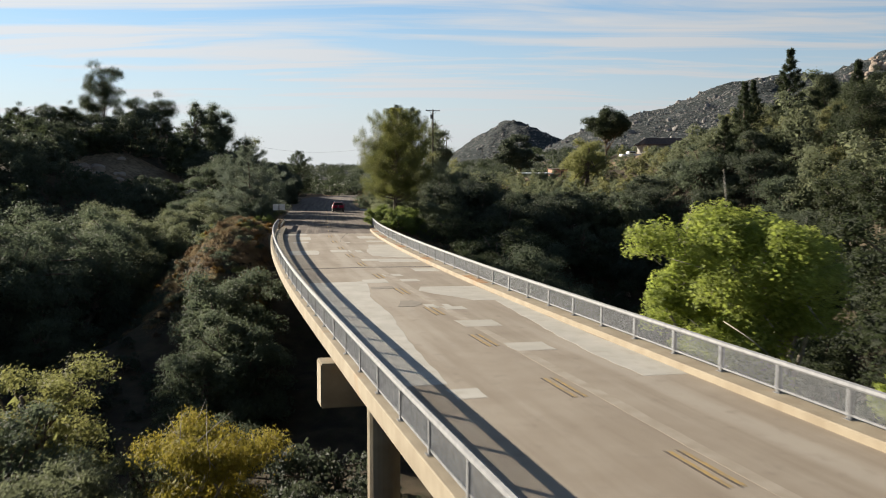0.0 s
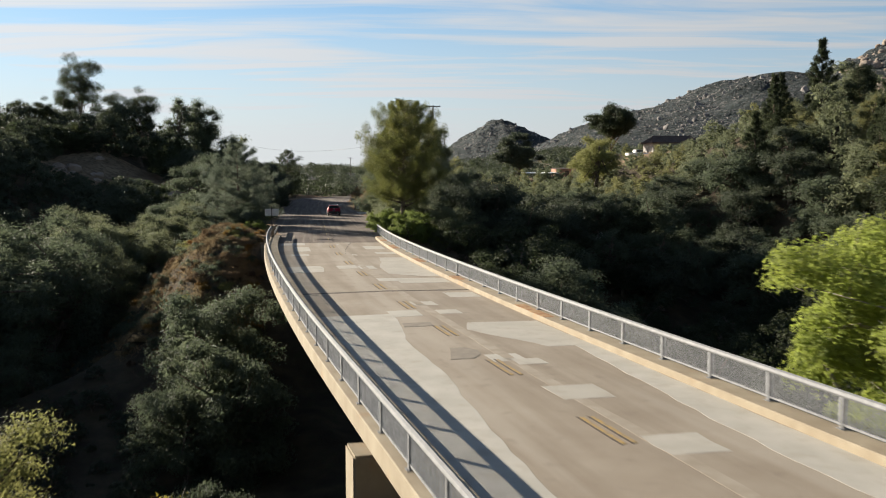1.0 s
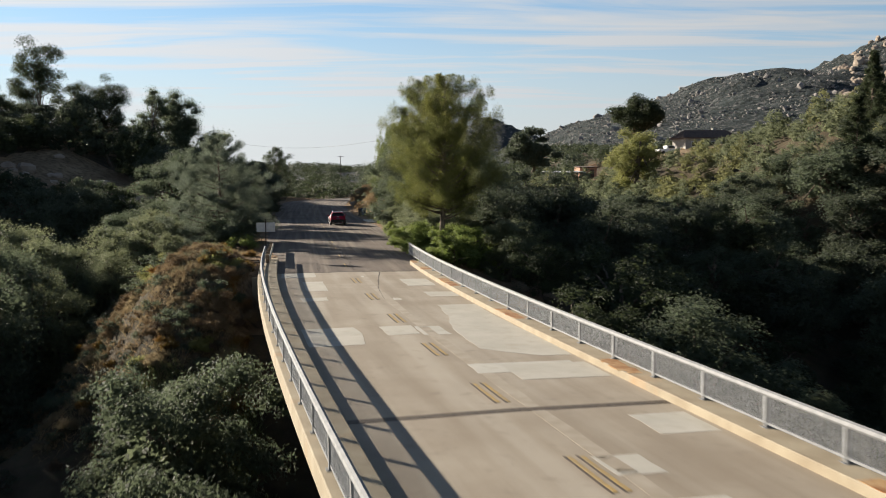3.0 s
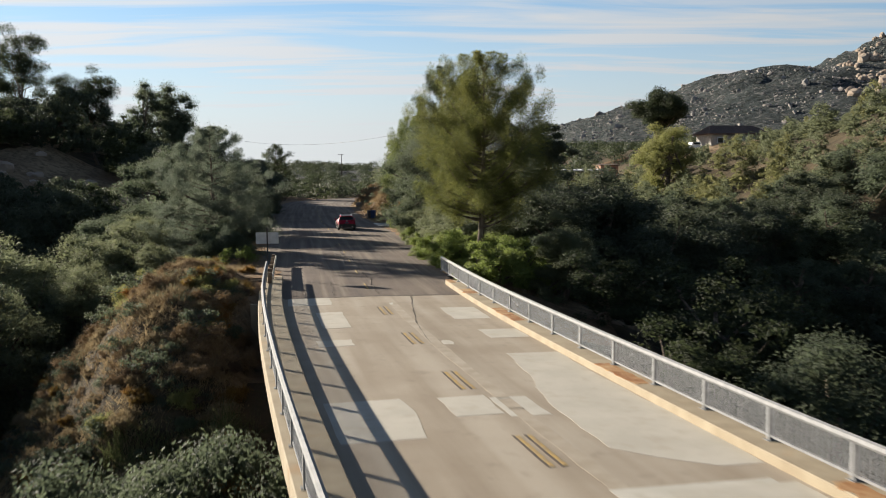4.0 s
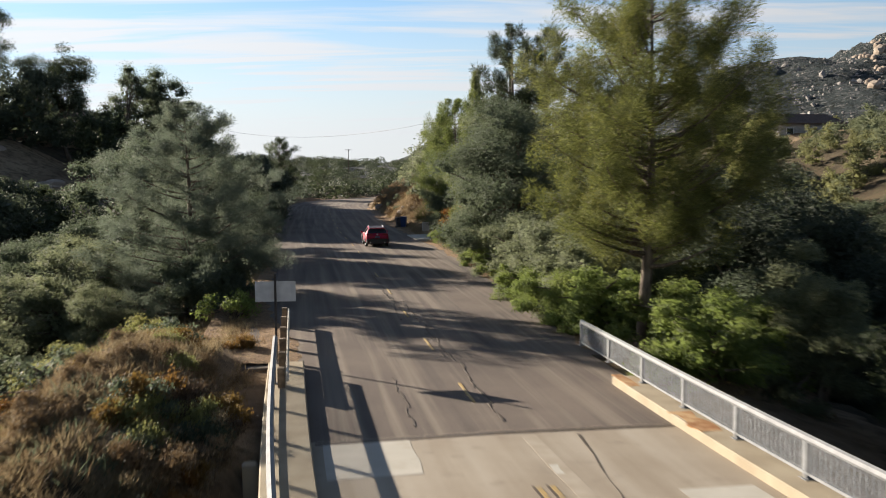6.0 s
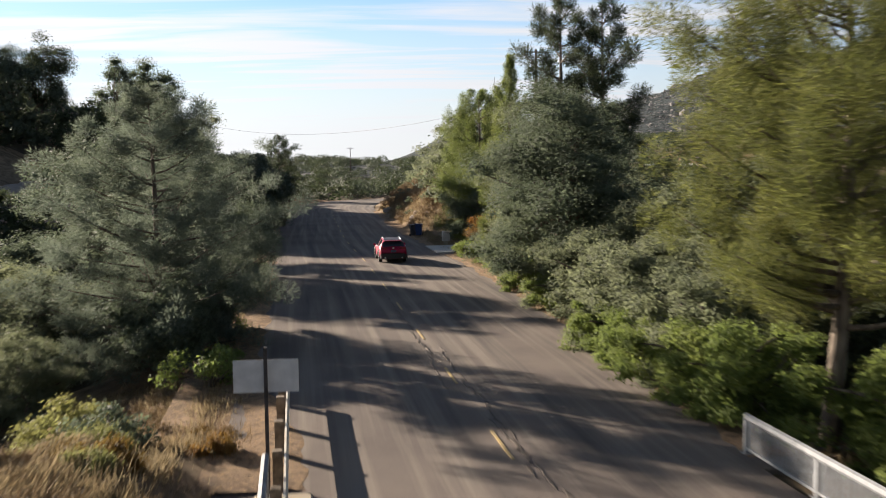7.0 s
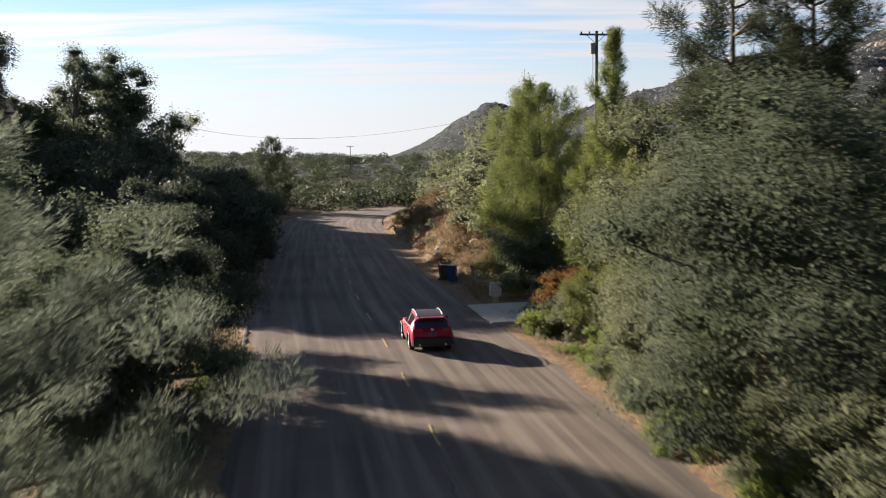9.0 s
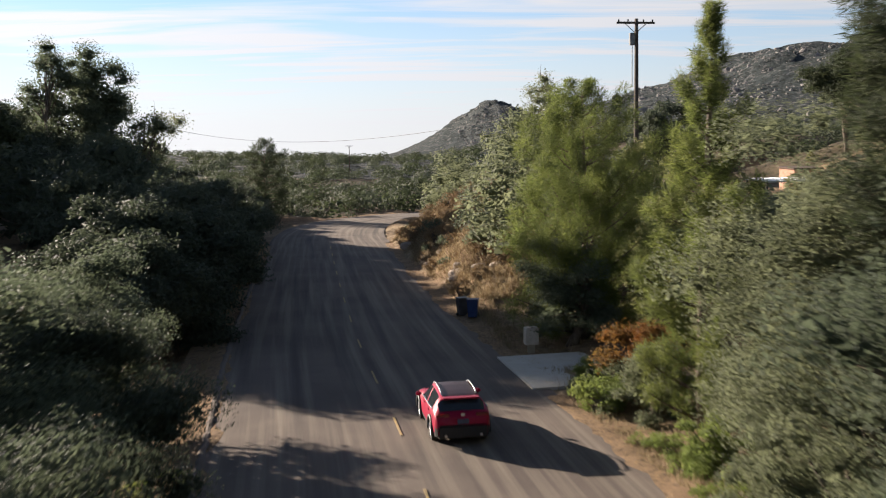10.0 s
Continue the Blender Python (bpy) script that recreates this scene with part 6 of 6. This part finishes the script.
for j, (m, nm, lab) in enumerate(((M_GREENOAK, "olive_scrub", "olive green low scrub clumps on the embankment"), (M_DRY, "rust_scrub", "rust brown dry scrub clumps on the embankment"), (M_STRAW, "straw_clumps", "straw coloured grass clumps on the embankment"))):
    pick = ((kind == j) & ((j > 0) | (np.arange(len(kind)) % 4 == 0))) | ((kind == 3) & (j == 2))
    c0 = np.stack([cx_[pick], cy_[pick]], 1)
    rad = r2.uniform(0.25, 0.75, len(c0))
    p = np.repeat(c0, 26, 0) + r2.normal(0, 0.5, (len(c0) * 26, 2)) * np.repeat(rad, 26)[:, None]
    p3 = np.column_stack([p, land(p[:, 0], p[:, 1]) - 0.04])
    tagged(new(nm, quad_mesh(nm, tufts(40 + j, p3, 4, 0.42, 0.016, 0.8), m)), lab, "scrub", kind="stuff")
p = np.column_stack([r2.uniform(-21, -13.6, 1300), r2.uniform(78.5, 85, 1300)])
p = p[p[:, 0] - np.interp(p[:, 1], LINE[:1100, 1], LINE[:1100, 0]) < -5.7]
p3 = np.column_stack([p, land(p[:, 0], p[:, 1]) - 0.05])
tagged(new("green_reeds", quad_mesh("green_reeds", tufts(47, p3, 9, 0.85, 0.012, 0.5), M_REED)), "fresh green reeds at the foot of the embankment", "reeds", kind="stuff")
# low bushes over the mound, each with its own crown
rng = random.Random(62)
mound = lambda x, y: -23 < off_road(x, y) < -6.3 and float(away(np.array([x]), np.array([y]), FILL)[0]) < 22 and y < 111
for j, (m, n, hgt, lab) in enumerate(((M_DRY, 60, 0.5, "rust brown dry bush on the embankment mound"), (M_BROWN, 34, 0.45, "dark brown dead bush on the embankment mound"), (M_AUTUMN, 34, 0.6, "orange autumn bush on the embankment mound"),
                                      (M_GREENOAK, 8, 0.5, "olive green low bush on the embankment mound"), (M_PALEWILLOW, 16, 0.55, "yellow-green low bush on the embankment mound"), (M_STRAW, 110, 0.42, "straw coloured dry bush on the embankment mound"))):
    bush = tree_thing(broad_tree(80 + j, hgt, 0.6, 3400, 0.05, m, M_BARK, 16, trunk=0.0, open_=0.05, name="low_bush"), lab, "bush", "mound bushes")
    spots = []
    while len(spots) < n:
        x, y = rng.uniform(-36, -15), rng.uniform(76, 110)
        if mound(x, y):
            spots.append((x, y, rng.uniform(0.55, 1.45)))
    for i in range(5):
        y = rng.uniform(85, 97)
        spots.append((float(np.interp(y, LINE[:1100, 1], LINE[:1100, 0])) - rng.uniform(6.2, 8.6), y, rng.uniform(1.0, 1.7)))
    repeat(bush, spots, rng)
# verges along both road edges and the cutting
n = 16000
sy = r.uniform(99, 245, n)
side = np.where(r.uniform(size=n) < 0.45, -1, 1)
dd = side * (6.2 + r.gamma(1.6, 0.75, n))
px = np.array([at(s_at(y), d) for y, d in zip(sy, dd)])
px[:, 2] = land(px[:, 0], px[:, 1]) - 0.04
far = np.abs(dd) > 6.7
tagged(new("verge_grass", quad_mesh("verge_grass", tufts(3, px[far], 4, 0.3, 0.02), M_STRAW)), "short dry grass and litter on the road verges", "grass", kind="stuff")
n = 9000
sy = r.uniform(172, 232, n)
px = np.array([at(s_at(y), d) for y, d in zip(sy, 6.4 + r.gamma(2.2, 2.2, n))])
px[:, 2] = land(px[:, 0], px[:, 1]) - 0.04
tagged(new("cutting_grass", quad_mesh("cutting_grass", tufts(5, px[::2], 4, 0.5, 0.025, 0.7), M_STRAW)), "dry yellow grass on the road cutting", "grass", kind="stuff")
tagged(new("cutting_brush", quad_mesh("cutting_brush", tufts(6, px[1::2], 5, 0.6, 0.03, 0.9), M_DRY)), "rusty dry brush on the road cutting", "brush", kind="stuff")
rng = random.Random(12)
brush = tree_thing(broad_tree(51, 1.5, 1.05, 1000, 0.13, M_DRY, M_BARK, 14, trunk=0.0, open_=0.06, name="dry_shrub"), "rusty brown dry brush on the slope", "shrub", "dry shrubs")
spots = []
for i in range(22):
    y = rng.uniform(82, 96)
    p = at(s_at(y), -rng.uniform(6.3, 8.6))
    spots.append((p[0], p[1], rng.uniform(0.3, 0.65)))
while len(spots) < 50:
    x, y = rng.uniform(-34, -15.6), rng.uniform(78, 112)
    d = float(away(x, y, FILL)[0])
    if off_road(x, y) < -7.2 and d < 18:
        spots.append((x, y, rng.uniform(0.25, 0.62)))
for i in range(60):
    y = rng.uniform(174, 230)
    p = at(s_at(y), rng.uniform(7.0, 20))
    spots.append((p[0], p[1], rng.uniform(0.7, 1.5)))
repeat(brush, spots, rng)
sage = tree_thing(broad_tree(52, 1.3, 1.0, 1100, 0.11, M_GREENOAK, M_BARK, 14, trunk=0.0, open_=0.05, name="sage_bush"), "grey-green sage bush on the slope", "shrub", "sage bushes")
spots = [(-21.5, 106.5, 1.3), (-24.5, 103, 1.5)]
while len(spots) < 60:
    x, y = rng.uniform(-36, -16), rng.uniform(74, 112)
    if off_road(x, y) < -7.0 and y < 99 - rng.uniform(0, 8) and float(away(x, y, FILL)[0]) < 19:
        spots.append((x, y, rng.choice((0.3, 0.4, 0.5, 0.6, 0.9))))
for i in range(26):
    y = rng.uniform(174, 230)
    p = at(s_at(y), rng.uniform(7.0, 18))
    spots.append((p[0], p[1], rng.uniform(0.7, 1.4)))
repeat(sage, spots, rng)

# low scrub on the open ground round about
r = np.random.RandomState(21)
pos, out = [], []
for i in range(1500):
    x, y = r.uniform(-180, 170), r.uniform(-90, 230)
    if abs(off_road(x, y)) < 14 or (-64 < x < 50 and y > 12):
        continue
    k = r.uniform(1.0, 2.6)
    d = r.normal(size=(60, 3))
    d /= np.linalg.norm(d, axis=1)[:, None]
    d[:, 2] = np.abs(d[:, 2])
    pos.append(np.array([x, y, gz(x, y)]) + d * [k, k, k * 0.9] * r.uniform(0.7, 1.05, (60, 1)))
    out.append(d)
tagged(new("valley_scrub", quad_mesh("valley_scrub", leaf_quads(r, np.concatenate(pos), 0.5, 0.8, nrm=1.5 * np.concatenate(out), tri=True), M_OAK)), "dark green scrub scattered over the dry valley sides", "scrub", kind="stuff")


# ---- the car ----
def car_paint():
    k = Mat("red_car_paint", rough=0.42, metal=0.1, spec=0.2)
    k.color(k.mixc(k.noise(1.5, 3), (0.25, 0.003, 0.028), (0.31, 0.005, 0.036)))
    k.b.inputs["Coat Weight"].default_value = 0.12
    k.b.inputs["Coat Roughness"].default_value = 0.06
    return k.m


M_RED = car_paint()
M_CLAD = plain("black_cladding", (0.014, 0.014, 0.015), (0.026, 0.026, 0.027), 20, 0.6)
M_ALLOY = plain("alloy_metal", (0.45, 0.45, 0.46), (0.6, 0.6, 0.61), 6, 0.3, 0.8)
M_LAMP = plain("red_lamp_glass", (0.16, 0.004, 0.006), (0.22, 0.008, 0.01), 10, 0.12, 0.0, 0.6)
M_ROOFPANEL = plain("dark_roof_glass", (0.020, 0.008, 0.010), (0.032, 0.012, 0.014), 4, 0.42, 0.0, 0.25)
M_BLANK = plain("blank_plate", (0.04, 0.05, 0.09), (0.07, 0.08, 0.13), 10, 0.5)

car = tagged(new("car"), "glossy red crossover car with black cladding on the road", "car")
TOP = ([-2.2, -2.12, -2.0, -1.85, -1.72, -1.5, -1.1, -0.5, 0.0, 0.25, 0.95, 1.25, 1.8, 2.05, 2.2], [0.86, 1.0, 1.06, 1.22, 1.41, 1.46, 1.50, 1.53, 1.51, 1.46, 1.03, 0.98, 0.90, 0.80, 0.66])
BELT = ([-2.2, -2.0, -1.6, -0.8, 0.9, 1.25, 1.8, 2.2], [0.84, 1.03, 1.06, 1.0, 0.96, 0.94, 0.86, 0.62])
WIDE = ([-2.2, -2.1, -1.7, -1.0, 0.8, 1.6, 2.0, 2.2], [0.78, 0.86, 0.90, 0.89, 0.89, 0.885, 0.83, 0.66])
WHEELS = (-1.33, 1.33)


def sill(y):
    z = 0.24 if abs(y) < 2.0 else 0.30
    for w in WHEELS:
        if abs(y - w) < 0.41:
            z = max(z, 0.335 + math.sqrt(0.41**2 - (y - w) ** 2))
    return z


ys = sorted(set([round(-2.2 + 0.1 * i, 3) for i in range(45)] + [round(w + d, 3) for w in WHEELS for d in (-0.41, -0.39, -0.35, 0.35, 0.39, 0.41)] + [-2.17, 2.17]))
cab = lambda y: -2.02 < y < 0.97
prof, kinds = [], []
for y in ys:
    w, b, t, s = np.interp(y, *WIDE), np.interp(y, *BELT), np.interp(y, *TOP), sill(y)
    b = min(b, t - 0.02)
    wr = w * (0.70 if cab(y) else 0.80)
    g = 0.45 * (b - s)
    half = [(w * 0.955, s), (w * 0.99, s + g * 0.45), (w, s + g), (w * 0.985, s + 0.75 * (b - s)), (w * 0.955, b)]
    half += [((w * 0.93 * 0.45 + wr * 0.55), b + 0.55 * (t - b)), (wr, b + 0.86 * (t - b)), (wr * 0.86, b + 0.97 * (t - b)), (wr * 0.45, t), (0, t + 0.008)]
    prof.append([(-x, y, z) for x, z in half] + [(x, y, z) for x, z in half[-2::-1]])
k = len(prof[0])
V = [p for row in prof for p in row]
groups = {"body": [], "roof": [], "cladding": [], "left_window": [], "right_window": [], "windshield": [], "rear_window": []}
for i in range(len(ys) - 1):
    ym = (ys[i] + ys[i + 1]) / 2
    for j in range(k - 1):
        q = (i * k + j, i * k + j + 1, (i + 1) * k + j + 1, (i + 1) * k + j)
        m = j if j < k // 2 else k - 2 - j
        kind = "body"
        if m == 0 or (m == 1 and (ym < -1.95)):
            kind = "cladding"
        elif m in (4, 5) and -1.55 < ym < 0.75 and not -0.42 < ym < -0.34:
            kind = "left_window" if j < k // 2 else "right_window"
        elif m >= 5 and 0.28 < ym < 0.95:
            kind = "windshield"
        elif m >= 5 and -2.0 < ym < -1.74:
            kind = "rear_window"
        elif m >= 7 and -1.74 < ym < 0.28:
            kind = "roof"
        groups[kind].append(q)
groups["body"] += [tuple(range(k - 1, -1, -1)), tuple((len(ys) - 1) * k + j for j in range(k))]
for nm, fs in groups.items():
    used = sorted({i for q in fs for i in q})
    back = {u: i for i, u in enumerate(used)}
    mat = {"body": M_RED, "cladding": M_CLAD, "roof": M_ROOFPANEL}.get(nm, M_WINDOW)
    me = mesh_from(nm, [V[u] for u in used], [tuple(back[i] for i in q) for q in fs], [mat], smooth=True)
    part(nm, me, car, {"cladding": "matt black lower cladding", "roof": "dark glass roof panel"}.get(nm, ""))
part("floor_pan", bm_mesh("floor_pan", box_bm(1.5, 4.0, 0.12, (0, 0, 0.34), 0.02), M_CLAD), car)
part("rear_bumper", bm_mesh("rear_bumper", box_bm(1.6, 0.14, 0.42, (0, -2.19, 0.47), 0.06), M_CLAD), car, "matt black rear bumper")
part("tailgate_spoiler", bm_mesh("tailgate_spoiler", box_bm(1.16, 0.26, 0.05, (0, -1.8, 1.425), 0.02), M_RED), car)
part("number_plate", bm_mesh("number_plate", box_bm(0.36, 0.02, 0.15, (0, -2.225, 0.78), 0.005), M_BLANK), car)
part("badge", bm_mesh("badge", box_bm(0.13, 0.02, 0.09, (0, -2.17, 0.98), 0.02), M_ALLOY), car)
for sx in (-1, 1):
    part("tail_light", bm_mesh("tail_light", box_bm(0.42, 0.1, 0.13, (sx * 0.6, -2.12, 0.95), 0.03), M_LAMP), car)
    part("headlight", bm_mesh("headlight", box_bm(0.4, 0.16, 0.11, (sx * 0.58, 2.06, 0.72), 0.03), M_ALLOY), car)
    v, f = tube([(sx * 0.55, y, float(np.interp(y, *TOP)) + 0.05 - 0.05 * (y in (-1.5, 0.2))) for y in (-1.5, -1.2, -0.7, -0.2, 0.2)], [0.022] * 5, 8)
    part("roof_rail", mesh_from("roof_rail", v, f, [M_ALLOY], smooth=True), car, "bright silver roof rail")
    line = [(sx * (np.interp(y, *WIDE) * 0.955 + 0.012), y, min(np.interp(y, *BELT), np.interp(y, *TOP) - 0.02) + 0.01) for y in (-1.6, -1.3, -0.8, -0.3, 0.3, 0.78)]
    v, f = tube(line, [0.016] * 6, 6)
    part("window_trim", mesh_from("window_trim", v, f, [M_ALLOY], smooth=True), car, "bright chrome strip below the side windows")
    mir = part("mirror", bm_mesh("mirror", box_bm(0.2, 0.12, 0.14, (sx * 1.0, 0.62, 1.03), 0.04), M_RED), car)
    for y in (-0.55, 0.4):
        part("door_handle", bm_mesh("door_handle", box_bm(0.04, 0.2, 0.035, (sx * 0.895, y - 0.3, 0.88), 0.01), M_RED), car)
    v, f = tube([(sx * 0.55, -2.3, 0.36), (sx * 0.55, -2.1, 0.36)], [0.045, 0.045], 12)
    part("exhaust", mesh_from("exhaust", v, f, [M_ALLOY]), car)
    for wy in WHEELS:
        arch = [(sx * 0.905, wy + 0.44 * math.cos(a), 0.335 + 0.44 * math.sin(a)) for a in np.linspace(-0.15, math.pi + 0.15, 16)]
        v, f = tube(arch, [0.05] * 16, 6)
        part("wheel_arch", mesh_from("wheel_arch", v, f, [M_CLAD], smooth=True), car)
        v, f = tube([(sx * 0.68, wy, 0.335), (sx * 0.70, wy, 0.335), (sx * 0.86, wy, 0.335), (sx * 0.89, wy, 0.335)], [0.30, 0.335, 0.335, 0.31], 28)
        wheel = part("wheel", mesh_from("wheel", v, f, [M_RUBBER]), car)
        rim = Lump()
        rim.add(*tube([(sx * 0.885, wy, 0.335), (sx * 0.9, wy, 0.335)], [0.06, 0.05], 12))
        for a in np.linspace(0, 2 * math.pi, 10, endpoint=False):
            c, sn = math.cos(a), math.sin(a)
            rim.add(*tube([(sx * 0.89, wy + 0.05 * c, 0.335 + 0.05 * sn), (sx * 0.895, wy + 0.235 * c, 0.335 + 0.235 * sn)], [0.022, 0.03], 5))
        ring = [(sx * 0.89, wy + 0.235 * math.cos(a), 0.335 + 0.235 * math.sin(a)) for a in np.linspace(0, 2 * math.pi, 25)]
        rim.add(*tube(ring, [0.018] * 25, 5))
        part("rim", rim.mesh("rim", M_ALLOY), wheel)
s = s_at(149.8)
p = at(s, 1.75, 0.0)
car.matrix_basis = Matrix.Translation((p[0], p[1], 0.005)) @ Matrix.Rotation(yaw_at(s) - 0.01, 4, "Z")
